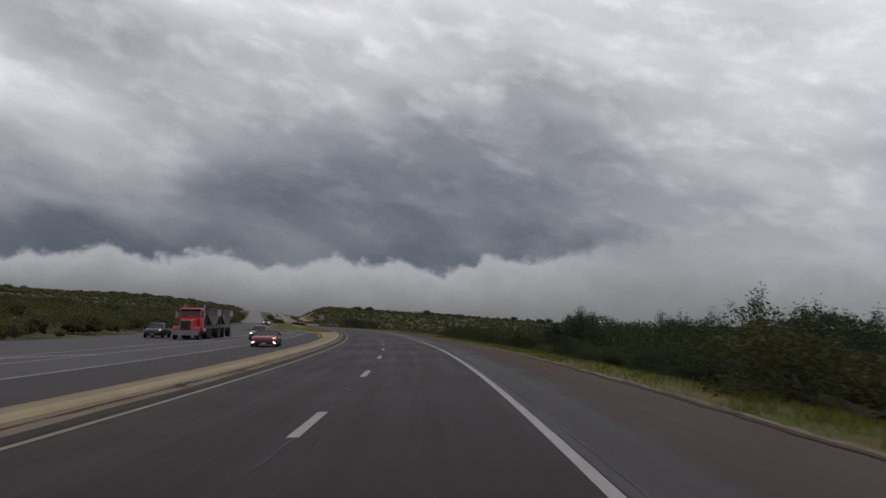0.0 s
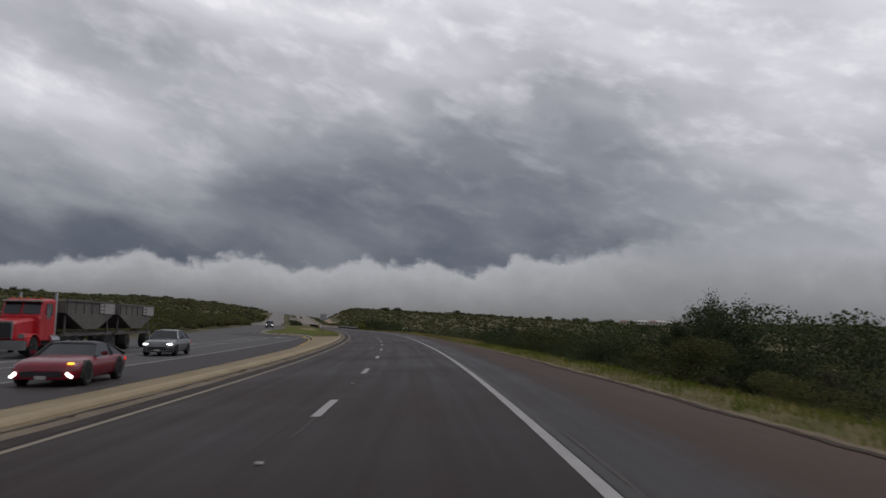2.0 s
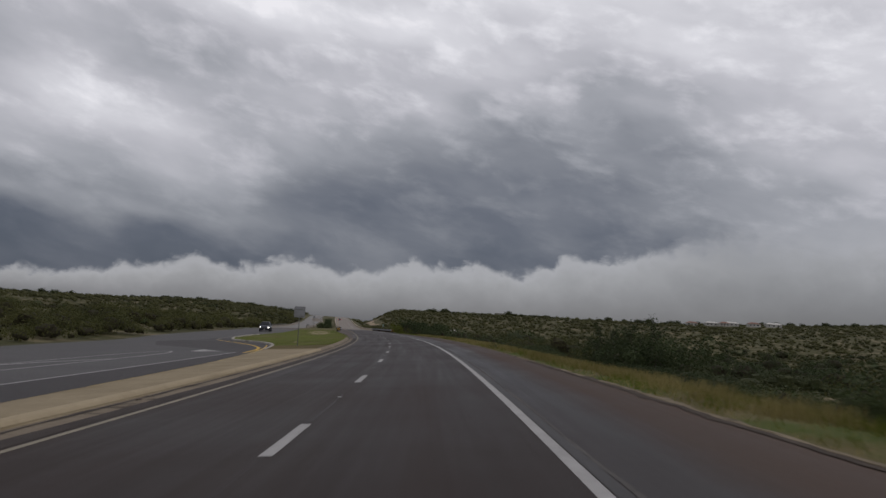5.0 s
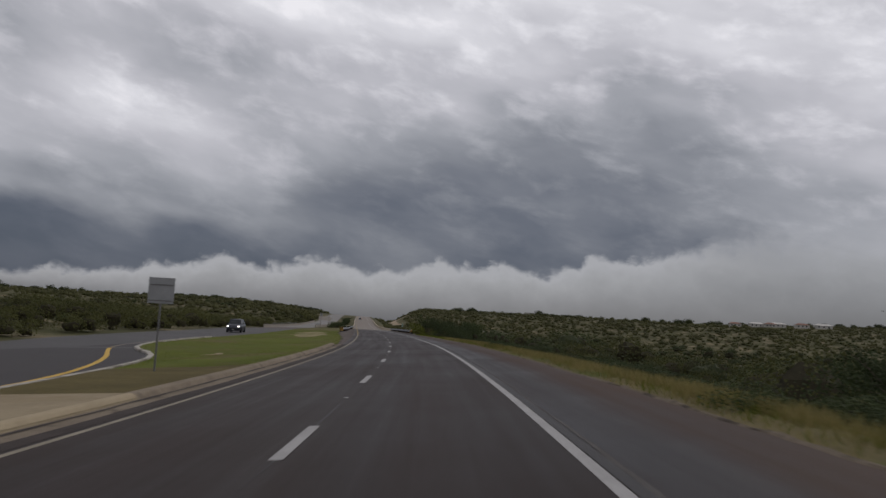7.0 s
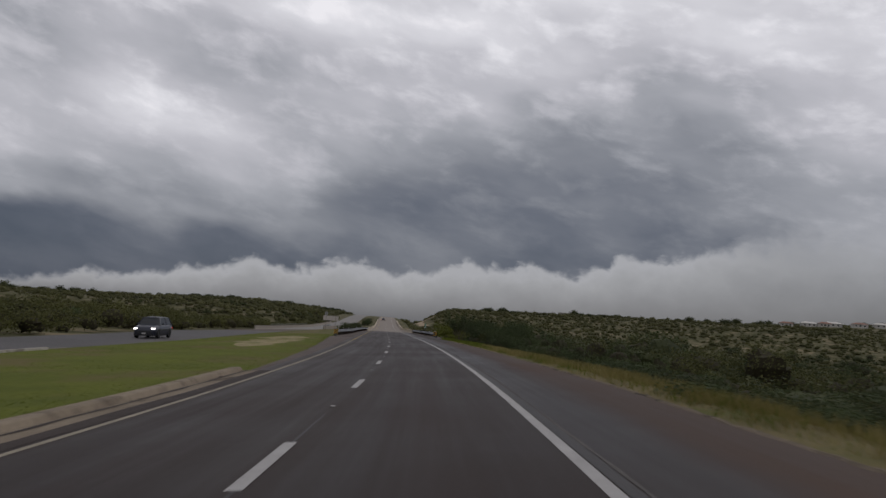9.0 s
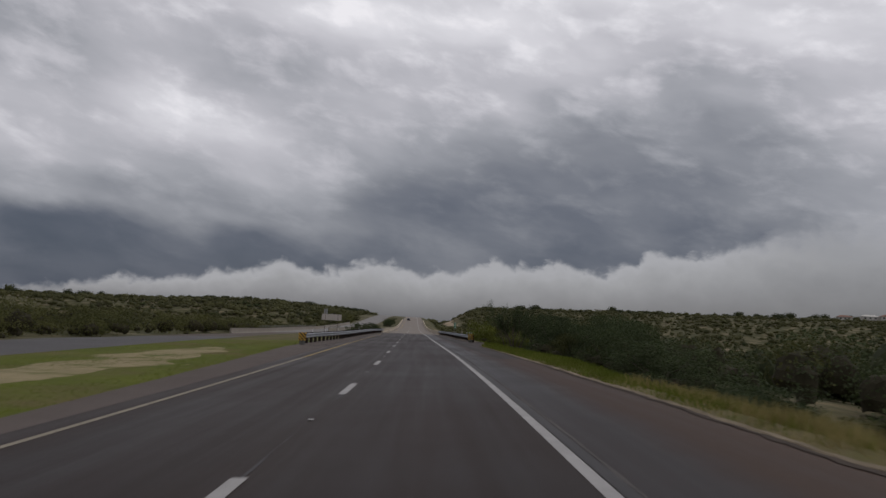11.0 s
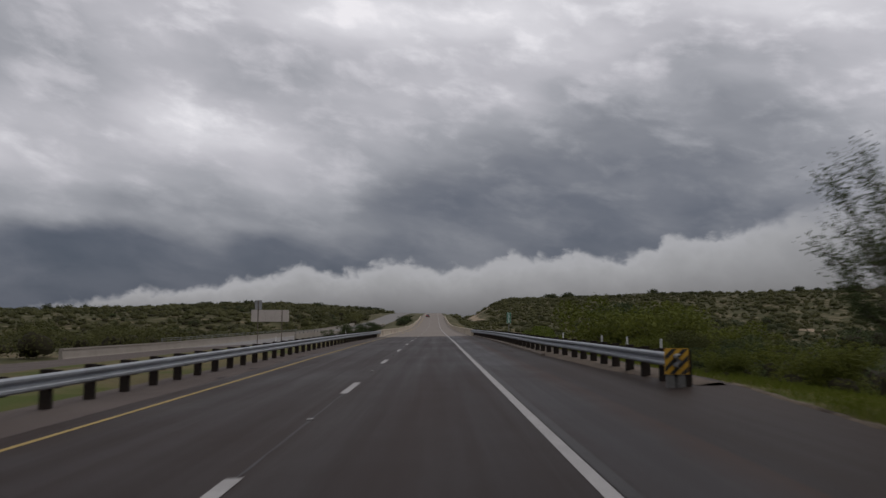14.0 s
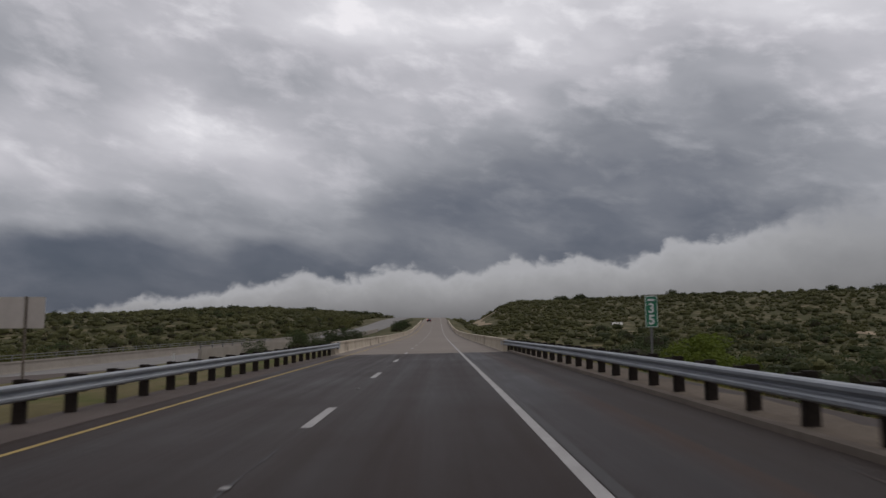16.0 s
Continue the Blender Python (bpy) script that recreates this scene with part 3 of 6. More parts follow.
bent_line("turn_lane_line", ((138, -9.75), (145, -10.15), (150, -10.9), (154.5, -11.95), (159.5, -13.35), (166, -15.5), (172, -17.7), (177.5, -19.6), (181, -20.6)), 0.26, YELLOW_PAINT, "bright yellow curving line of the median opening", 48)
bent_line("opening_edge_line", ((181, -20.6), (184, -21.05), (187.5, -21.2), (193.5, -21.0), (200, -20.0), (207, -18.7)), 0.16, FAINT_PAINT, "faded pale edge line beyond the median opening", 30)
bent_line("island_line", ((131, -14.2), (137, -14.5), (140.5, -15.4), (137, -16.4), (131, -16.7)), 0.16, WHITE_PAINT, "rounded white nose of the painted island")
for s in (30, 66, 96, 118):
    bent_line("island_bar", ((s, -16.6), (s + 5, -15.8), (s + 9, -14.3)), 0.28, WHITE_PAINT, "white slanting bar in the painted island", 8)


def turn_arrow(s, d):
    """A left-turn arrow for oncoming cars, painted flat."""
    shaft = ((0, -0.09), (2.2, -0.09), (2.6, 0.25), (2.2, 0.55), (2.2, 1.0), (1.1, 0.35), (1.1, 0.1), (0, 0.09))
    pts = [(s - a * 1.7, d + b * 2.0) for a, b in shaft]
    v = on([p[0] for p in pts], [p[1] for p in pts], road_marks + 0.002)
    structure(part("turn_arrow", mesh_from("turn_arrow", v, [tuple(range(len(v)))], WHITE_PAINT), None), "white painted turn arrow", "road marking")


turn_arrow(144.4, -13.8)
turn_arrow(60.0, -8.4)

# ---- plants ----
LEAF_DARK = foliage("mesquite_leaves", (0.037, 0.05, 0.023), (0.094, 0.116, 0.046))
LEAF_MID = foliage("palo_verde_leaves", (0.05, 0.055, 0.021), (0.12, 0.119, 0.041))
LEAF_VALLEY = foliage("valley_scrub_leaves", (0.038, 0.046, 0.021), (0.1, 0.107, 0.045))
LEAF_HILL = foliage("hill_shrub_leaves", (0.042, 0.047, 0.021), (0.122, 0.118, 0.05))
LEAF_CREST = foliage("crest_tree_leaves", (0.03, 0.036, 0.017), (0.072, 0.08, 0.034))
BARK = surface("grey_bark", (0.05, 0.04, 0.032), (0.12, 0.1, 0.08), fine=9.0, coarse=2.0, rough=0.95, bump=0.6, bump_scale=25.0)
# dark brown for solid bush cores: the shade inside a crown, put into colour
CORE_SHADE = surface("bush_core_shade", (0.022, 0.02, 0.012), (0.05, 0.044, 0.026), fine=5.0, coarse=0.6, rough=0.95, bump=0.8, bump_scale=9.0)
rng = np.random.default_rng(7)


def ball_quads(cells):
    """A unit ball without its bottom, as quads."""
    g = np.tan(np.linspace(-1, 1, cells + 1) * math.pi / 4)
    out = []
    for axis, sign in ((2, 1), (0, 1), (0, -1), (1, 1), (1, -1)):
        for i in range(cells):
            for j in range(cells):
                q = np.empty((4, 3))
                for k, (u, v) in enumerate(((g[i], g[j]), (g[i + 1], g[j]), (g[i + 1], g[j + 1]), (g[i], g[j + 1]))):
                    q[k, axis], q[k, (axis + 1) % 3], q[k, (axis + 2) % 3] = sign, u, v
                out.append(q / np.linalg.norm(q, axis=1)[:, None])
    return np.array(out)


def cores(centres, radii, heights, cells):
    """Lumpy dense hearts of bushes: n balls as one array of quads."""
    T = ball_quads(cells)
    n = len(centres)
    A, B = rng.normal(0, 2.2, (n, 3)), rng.normal(0, 4.5, (n, 3))
    ph = rng.uniform(0, 6.28, (n, 2))
    r = 1 + 0.2 * np.sin(np.einsum("qkc,nc->nqk", T, A) + ph[:, :1, None]) + 0.12 * np.sin(np.einsum("qkc,nc->nqk", T, B) + ph[:, 1:, None])
    v = T[None] * r[..., None]
    v = v * np.stack([radii, radii, heights], 1)[:, None, None] + np.asarray(centres)[:, None, None]
    return v.reshape(-1, 4, 3)


def leaf_quads(centres, size, flat=0.75, out=None):
    """Little quads round the given centres, turned at random or roughly facing out."""
    n = len(centres)
    a = rng.normal(size=(n, 3))
    if out is not None:
        a = np.cross(out + rng.normal(0, 0.55, (n, 3)), a)
    a /= np.linalg.norm(a, axis=1)[:, None]
    b = rng.normal(size=(n, 3)) if out is None else np.cross(out + rng.normal(0, 0.55, (n, 3)), a)
    b -= a * (a * b).sum(1)[:, None]
    b /= np.linalg.norm(b, axis=1)[:, None]
    s = size * rng.uniform(0.55, 1.3, (n, 1))
    a, b = a * s, b * s * flat
    return np.stack([centres - a - b, centres + a - b * 0.4, centres + a * 0.7 + b, centres - a * 0.6 + b], 1)


def clump_points(n, lumps, spread=0.9):
    """Points in the outer shells of several overlapping lumps (x, y, z, rx, rz)."""
    lumps = np.asarray(lumps)
    pick = rng.integers(0, len(lumps), n)
    v = rng.normal(size=(n, 3))
    v /= np.linalg.norm(v, axis=1)[:, None]
    r = spread * rng.uniform(0.35, 1.0, n) ** 0.45
    L = lumps[pick]
    return np.stack([L[:, 0] + v[:, 0] * r * L[:, 3], L[:, 1] + v[:, 1] * r * L[:, 3], L[:, 2] + v[:, 2] * r * L[:, 4]], 1)


def limb(bm, a, b, ra, rb, sides=5):
    a, b = Vector(a), Vector(b)
    q = (b - a).to_track_quat("Z", "Y")
    rings = []
    for p, r in ((a, ra), (b, rb)):
        rings.append([bm.verts.new(p + q @ Vector((r * math.cos(6.2832 * i / sides), r * math.sin(6.2832 * i / sides), 0))) for i in range(sides)])
    for i in range(sides):
        bm.faces.new((rings[0][i], rings[0][(i + 1) % sides], rings[1][(i + 1) % sides], rings[1][i]))


def bush_meshes(seed, width, height, leaves, size, material, leggy=0.15):
    """Trunk and crown meshes of one bush or small tree with several stems."""
    rs = random.Random(seed)
    lumps = []
    bm = bmesh.new()
    for i in range(rs.randint(4, 6)):
        a = rs.uniform(0, 6.28)
        r = width * 0.5 * rs.uniform(0.1, 0.75)
        top = height * rs.uniform(0.5, 0.86)
        tip = (r * math.cos(a), r * math.sin(a), top)
        knee = (tip[0] * 0.35 + rs.uniform(-0.1, 0.1), tip[1] * 0.35, top * 0.5)
        limb(bm, (0.06 * math.cos(a), 0.06 * math.sin(a), -0.3), knee, 0.035 * height ** 0.7, 0.022 * height ** 0.7)
        limb(bm, knee, tip, 0.022 * height ** 0.7, 0.008)
        for j in range(3):
            b = rs.uniform(0, 6.28)
            w = width * rs.uniform(0.12, 0.24)
            twig = (tip[0] + w * math.cos(b), tip[1] + w * math.sin(b), tip[2] + height * rs.uniform(-0.16, 0.16))
            limb(bm, knee if j == 0 else tip, twig, 0.012, 0.004, 4)
            rz = height * rs.uniform(0.14, 0.24)
            lumps.append((twig[0], twig[1], max(twig[2], height * leggy + rz), w, rz))
        lumps.append((tip[0] * 0.9, tip[1] * 0.9, height * (leggy + (1 - leggy) * rs.uniform(0.2, 0.55)), width * 0.24, height * 0.22))
    trunk = bpy.data.meshes.new("trunk")
    bm.to_mesh(trunk)
    bm.free()
    trunk.materials.append(BARK)
    pts = clump_points(leaves, lumps)
    # loose sprays that break the outline
    spray = clump_points(leaves // 16, [(x, y, z + 0.03 * height, w * 1.0, rz * 1.05) for x, y, z, w, rz in lumps], 1.0)
    pts = np.concatenate([pts, spray])
    pts[:, 2] = np.maximum(pts[:, 2], 0.05)
    quads = [leaf_quads(pts[:leaves], size), leaf_quads(pts[leaves:], size * 0.7)]
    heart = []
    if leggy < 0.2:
        # a dense skirt down to the ground, its dark cores coloured as inner shade
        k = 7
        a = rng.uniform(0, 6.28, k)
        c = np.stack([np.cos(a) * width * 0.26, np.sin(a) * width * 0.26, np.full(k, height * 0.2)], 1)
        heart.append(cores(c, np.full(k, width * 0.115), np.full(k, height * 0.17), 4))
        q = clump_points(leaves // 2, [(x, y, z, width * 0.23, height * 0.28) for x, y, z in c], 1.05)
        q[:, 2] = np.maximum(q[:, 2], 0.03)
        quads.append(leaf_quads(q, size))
    return trunk, quad_mesh("crown", np.concatenate(quads), material, np.concatenate(heart) if heart else None, CORE_SHADE)


def spreading_tree(seed, width, height, leaves, size, material):
    """Trunk and crown of an open mesquite: stems that fork and spread from the ground, leaves along the outer twigs."""
    rs = random.Random(seed)
    bm = bmesh.new()
    ends = []

    def grow(a, way, length, r, level):
        b = a + way * length
        b.z = max(b.z, 0.2)
        limb(bm, a, b, r, r * 0.62, 6 if level == 0 else 4)
        if level == 3:
            ends.append((a, b))
            return
        for i in range(3):
            turn = Vector((rs.uniform(-1, 1), rs.uniform(-1, 1), rs.uniform(-0.35, 0.75))) * (0.62 + 0.1 * level)
            grow(b if i else a.lerp(b, 0.7), (way + turn).normalized(), length * rs.uniform(0.55, 0.8), r * 0.58, level + 1)

    stems = 6
    for i in range(stems):
        a = 6.2832 * (i + rs.uniform(-0.3, 0.3)) / stems
        way = Vector((math.cos(a) * rs.uniform(0.25, 0.7), math.sin(a) * rs.uniform(0.25, 0.7), 1.0)).normalized()
        grow(Vector((0.12 * math.cos(a), 0.12 * math.sin(a), -0.3)), way, rs.uniform(1.3, 1.9), rs.uniform(0.032, 0.055), 0)
    reach = max(max(abs(b.x), abs(b.y)) for a, b in ends) + 0.3
    high = max(b.z for a, b in ends) + 0.25
    k = Vector((width / 2 / reach, width / 2 / reach, height / high))
    for v in bm.verts:
        v.co = v.co * k if v.co.z > 0 else Vector((v.co.x * k.x, v.co.y * k.y, v.co.z))
    trunk = bpy.data.meshes.new("trunk")
    bm.to_mesh(trunk)
    bm.free()
    trunk.materials.append(BARK)
    a = np.array([p for p, q in ends]) * np.array(k)
    b = np.array([q for p, q in ends]) * np.array(k)
    i = rng.integers(0, len(ends), leaves)
    t = rng.uniform(0.15, 1.12, leaves)[:, None]
    pts = a[i] + (b[i] - a[i]) * t + rng.normal(0, 0.11, (leaves, 3))
    pts = pts[pts[:, 2] > height * 0.2]
    return trunk, quad_mesh("crown", leaf_quads(pts, size), material)


BUSHES = [bush_meshes(11 + i, w, h, n, sz, m, lg) for i, (w, h, n, sz, m, lg) in enumerate((
    (4.6, 3.2, 8400, 0.037, LEAF_DARK, 0.08), (5.4, 3.6, 9600, 0.039, LEAF_DARK, 0.1), (3.6, 2.6, 6400, 0.035, LEAF_MID, 0.08), (4.0, 2.2, 6400, 0.036, LEAF_MID, 0.04),
    (5.0, 4.6, 12000, 0.032, LEAF_DARK, 0.3), (2.2, 1.5, 3000, 0.032, LEAF_MID, 0.03)))]
BUSHES[4] = spreading_tree(23, 6.0, 4.8, 24000, 0.023, LEAF_DARK)
BUSH_WORDS = (("wide dark green mesquite bush", "bush"), ("dense dark mesquite with arching twigs", "bush"), ("olive green palo verde bush", "bush"),
              ("low spreading olive green bush", "bush"), ("tall open mesquite tree with thin stems", "tree"), ("small round green shrub", "shrub"))


def plant(kind, x, y, scale=1.0, turn=None, sink=0.15, tall=1.0):
    label, category = BUSH_WORDS[kind]
    trunk, crown = BUSHES[kind]
    z = float(ground_z(x, y)) - 0.1 - sink
    ob = thing("mesquite_tree" if kind == 4 else "desert_bush", pose(x, y, z, 0, 0, rng.uniform(0, 360) if turn is None else turn), label + " on the roadside slope", category, "roadside bushes")
    ob.scale = (scale, scale, scale * tall)
    part("trunk", trunk, None, ob)
    part("crown", crown, None, ob)
    return ob


HEIGHTS = tuple(float(np.percentile([v.co.z for v in crown.vertices], 99.3)) for trunk, crown in BUSHES)


def plant_to(kind, s, d, top, wide=1.0, broad=0.0):
    """A bush whose crown reaches the height top."""
    x, y, _ = on(s, d)
    room = top - (float(ground_z(x, y)) - 0.25)
    k = min(max(room / HEIGHTS[kind], 0.35), 2.0)
    wide = max(wide, broad / k)
    ob = plant(kind, x, y, k * wide)
    ob.scale = (k * wide, k * wide, k)
    return ob


def scatter_right():
    """The thicket below the embankment, low where the road runs high."""
    s = -14.0
    while s < 345:
        for row in range(1):
            thin = np.interp(s, (0, 50, 62, 105, 114, 130, 215, 235, 280, 300, 340), (0.95, 0.85, 0.5, 0.5, 0.8, 0.8, 0.8, 0.9, 0.85, 0.7, 0.6))
            if rng.uniform() > thin or 308 < s < 332 or 256 < s < 284:
                continue
            d = np.interp(s, (0, 90, 120, 230, 245, 280, 300), (9.9, 10.3, 10.6, 10.6, 11.2, 11.5, 13.0)) + row * 5.0 + rng.uniform(-0.7, 2.2)
            low, high = np.interp(s, (0, 60, 95, 118, 140, 225, 236, 276, 290, 345), (1.0, 1.0, 1.0, -0.2, -0.3, -0.3, 1.0, 0.8, -1.0, -1.0)), np.interp(s, (0, 60, 95, 118, 140, 225, 236, 276, 290, 345), (3.2, 2.6, 2.6, 1.1, 0.9, 0.9, 2.7, 2.6, 0.9, 0.6))
            kind = int(rng.choice((0, 1, 2, 3, 5), p=(0.34, 0.26, 0.2, 0.12, 0.08)))
            plant_to(kind, s + rng.uniform(-2.4, 2.4), d, rng.uniform(low, high), rng.uniform(1.05, 1.6), rng.uniform(0.8, 1.2) if 108 < s < 232 else 0.0)
        s += 3.6


scatter_right()
BRIGHT_LEAF = foliage("fresh_yellow_green_leaves", (0.085, 0.112, 0.018), (0.17, 0.205, 0.04))
BUSHES.append(bush_meshes(31, 3.4, 2.4, 5200, 0.045, BRIGHT_LEAF, 0.05))
BUSH_WORDS += (("fresh yellow-green palo verde bush", "bush"),)
HEIGHTS += (2.5,)
OLIVE_LEAF = foliage("olive_yellow_leaves", (0.075, 0.088, 0.018), (0.165, 0.175, 0.036))
BUSHES.append(bush_meshes(37, 4.2, 2.6, 6500, 0.045, OLIVE_LEAF, 0.05))
BUSH_WORDS += (("yellowish olive palo verde bush", "bush"),)
HEIGHTS += (2.6,)
for s, d, kind, top in ((23, 13.6, 1, 3.1), (27, 15.5, 0, 3.0), (31.5, 19.5, 4, 4.5), (34, 21.0, 1, 4.2), (29.5, 21.0, 1, 3.6), (84, 22.6, 4, 5.8), (87, 24.5, 1, 5.0), (81, 24.0, 1, 4.8), (60, 23.5, 4, 5.0), (62.5, 25.0, 1, 4.4), (57.5, 24.5, 0, 4.0), (44, 18.0, 0, 3.0),
                        (146, 18.6, 4, 3.6), (148.5, 20.0, 1, 2.8), (143.5, 20.0, 0, 2.6), (151, 21.0, 1, 2.2), (103, 22.0, 1, 3.8), (106, 24.0, 0, 3.6), (100, 24.0, 1, 3.7), (101, 16.0, 1, 2.9), (105, 18.5, 0, 2.8),
                        (273.5, 10.6, 4, 3.8), (270.5, 13.0, 4, 3.2), (267.0, 14.0, 1, 2.9), (263.6, 9.9, 4, 3.4), (259.5, 11.6, 4, 2.9), (252, 14.5, 0, 2.5), (257, 15.5, 1, 3.0), (262, 16.0, 1, 2.9), (270, 17.5, 0, 2.6), (275, 18.0, 1, 2.3), (247, 15.5, 1, 2.5),
                        (303, 12.0, 7, 2.2), (307, 14.2, 7, 2.6), (300, 14.0, 7, 2.2), (312, 15.5, 1, 2.3), (255, 12.6, 0, 2.3), (248, 13.0, 1, 2.2), (291, 12.6, 2, 0.9), (302, 13.4, 2, 1.4), (306, 15.0, 0, 1.9)):
    plant_to(kind, s, d, top, 1.1 if kind != 4 else 0.95)
for s, d, top in ((286, 11.4, 0.5), (297, 12.2, 0.7), (307, 13.0, 1.2), (283, 13.0, 0.9), (294, 14.5, 1.2), (266, 16.5, 1.2)):
    plant_to(7, s, d, top, 1.15)
plant_to(6, 329.0, 11.2, 0.75, 1.25)
plant_to(6, 333.0, 12.8, 0.5, 1.2)
for s, d, top in ((372, -9.0, 0.2), (379, -11.5, 0.5), (386, -8.5, 0.6), (395, -11.0, 0.3), (405, -9.0, 0.5), (362, -12.0, -0.4), (520, -9.5, 1.2), (535, -10.0, 1.8), (552, -9.5, 2.2), (575, -9.5, 2.6)):
    plant_to(0 if s % 2 else 1, s, d, top, 1.2)


def far_scrub(name, n, area, size, leaves, leaf, material, label, cells=3, flat=0.7, inner=None, dense=1.0):
    """Many bushes too far off to count, one mesh: dense hearts with leaves all over them; inner: hearts coloured dark
    as the shade within.
    """
    xs, ys, *fit = area(n)
    n = len(xs)
    w = (fit[0] if fit else size) * np.clip(np.exp(rng.normal(-0.15, 0.38, n)), 0.3, 1.6)
    h = w * rng.uniform(0.75, 1.25, n) * flat if len(fit) < 2 else fit[1]
    zs = ground_z(xs, ys) - 0.2
    c = np.stack([xs, ys, zs + h * 0.42], 1)
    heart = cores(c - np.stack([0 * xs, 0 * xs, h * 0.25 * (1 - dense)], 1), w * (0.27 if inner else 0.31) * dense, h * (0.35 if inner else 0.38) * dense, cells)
    i = np.repeat(np.arange(n), np.maximum(4, (leaves * np.minimum(w / size, 2.0) ** 2).astype(int)))
    m = len(i)
    v = rng.normal(size=(m, 3))
    v[:, 2] = np.where(v[:, 2] < -0.5, -v[:, 2], v[:, 2])
    v /= np.linalg.norm(v, axis=1)[:, None]
    r = rng.uniform(0.72, 1.15, m)
    p = c[i] + v * np.stack([w[i] * 0.46, w[i] * 0.46, h[i] * 0.53], 1) * r[:, None]
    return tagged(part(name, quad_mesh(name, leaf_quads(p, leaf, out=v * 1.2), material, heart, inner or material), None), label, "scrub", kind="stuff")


def area_right(n):
    s, d = rng.uniform(-10, 420, n), 26 + rng.uniform(0, 1, n) ** 1.6 * 190
    p = on(s, d)
    return p[:, 0], p[:, 1]


def area_left(n):
    s = rng.uniform(0, 700, n)
    d = opp_far(s) - 9.0 - rng.uniform(0, 1, n) ** 1.4 * 125
    p = on(s, d)
    thick = np.sin(p[:, 0] * 0.13 + 2 * np.sin(p[:, 1] * 0.05)) + np.sin(p[:, 1] * 0.11 + 1.5 * np.sin(p[:, 0] * 0.09)) + rng.normal(0, 0.6, n)
    keep = thick > -0.7
    return p[keep, 0], p[keep, 1]


HOUSE = (-54.0, 655.0)
TRACK = ((-124.0, 701.0), (-133.0, 735.0), (-142.0, 769.0), (-149.0, 800.0), (-154.0, 830.0), (-156.5, 850.0), (-155.0, 868.0), (-149.0, 884.0))
VILLAS = ((166, 868), (186, 872), (197, 866), (206, 874), (226, 868), (246, 872))


def area_hills(n):
    x = rng.uniform(-520, 560, n)
    y = 420 + rng.uniform(0, 1, n) ** 0.75 * 520
    px = np.interp(y, LINE_Y, LINE_X)
    d = x - px
    side = np.where(rng.uniform(size=n) < 0.5, 1, -1)
    x = np.where((d > -34) & (d < 14), px + np.where(side > 0, rng.uniform(14, 120, n), rng.uniform(-130, -34, n)), x)
    # clear of the sandy track and of the white house
    track = np.interp(y, [b for a, b in TRACK], [a for a, b in TRACK])
    clear = ((np.abs(x - track) < 10.0) & (y > 670) & (y < 900)) | ((np.abs(x) < 34) & (y > 885) & (rng.uniform(size=len(x)) < 0.8))
    for a, b in VILLAS:
        clear |= (np.abs(x - a * y / b) < 8) & (y > b - 40) & (y < b + 8)
    clear = clear | ((np.abs(x - HOUSE[0]) < 9) & (y > HOUSE[1] - 45) & (y < HOUSE[1] + 8))
    return x[~clear], y[~clear]


CREST_WEST = ((-560, 590), (-400, 640), (-340, 690), (-300, 715), (-268, 735), (-235, 790), (-205, 785))
CREST_EAST = ((-125, 893), (-60, 870), (0, 868), (60, 850), (110, 830), (170, 890), (260, 958), (400, 915))


def area_crest(n):
    """Trees in loose groups along both crest lines, with gaps between the groups."""
    xs, ys = [], []
    for line, share in ((CREST_WEST, 0.5), (CREST_EAST, 0.5)):
        k = int(n * share)
        groups = rng.uniform(line[0][0], line[-1][0], k // 3)
        x = rng.choice(groups, k) + rng.normal(0, 4.5, k)
        xs.append(x)
        ys.append(np.interp(x, [a for a, b in line], [b for a, b in line]) + rng.normal(0, 14, k))
    return np.concatenate(xs), np.concatenate(ys)


# bare sandy clearings in the valley: x, y, half width, half depth
CLEARINGS = ((62.0, 523.0, 7.0, 6.0), (82.0, 531.0, 6.0, 5.0), (40.0, 609.0, 7.0, 7.0), (96.0, 622.0, 8.0, 6.0), (143.0, 582.0, 8.0, 6.0))


def area_between(n):
    x, y = rng.uniform(-60, 420, n), rng.uniform(250, 640, n)
    px = np.interp(y, LINE_Y, LINE_X)
    x = np.maximum(x, px + 16 + rng.uniform(0, 60, n))
    keep = np.ones(n, bool)
    for a, b, r, e in CLEARINGS:
        keep &= ((x - a) / (r + 2)) ** 2 + ((y - b) / (e + 9)) ** 2 > 1
    return x[keep], y[keep]


def area_belt(n):
    """A close belt of bushes along the far side of the opposite carriageway."""
    s = rng.uniform(20, 620, n)
    p = on(s, opp_far(s) - 2.9 - rng.uniform(0, 1, n) ** 1.2 * 24)
    return p[:, 0], p[:, 1]


def area_close(n):
    """Behind the roadside bushes, on the right."""
    s, d = rng.uniform(-10, 345, n), 22 + rng.uniform(0, 1, n) * 34
    p = on(s, d)
    return p[:, 0], p[:, 1]


def area_thicket(n):
    """The deep part of the thicket, tall enough to reach up from the foot of the embankment."""
    s = rng.uniform(-14, 345, n)
    d = np.interp(s, (0, 90, 120, 240, 285, 300), (13.5, 14, 15, 14, 14, 16)) + rng.uniform(0, 11, n)
    p = on(s, d)
    top = np.interp(s, (0, 40, 70, 100, 118, 226, 238, 270, 290, 345), (2.0, 1.7, 1.1, 0.8, 0.1, 0.0, 1.7, 1.5, -0.3, -0.4)) + rng.uniform(-0.9, 0.7, n)
    high = np.clip(top + p[:, 2] * 0 - ground_z(p[:, 0], p[:, 1]), 1.4, 7)
    return p[:, 0], p[:, 1], np.clip(high * 0.85, 2.4, 5.0), high


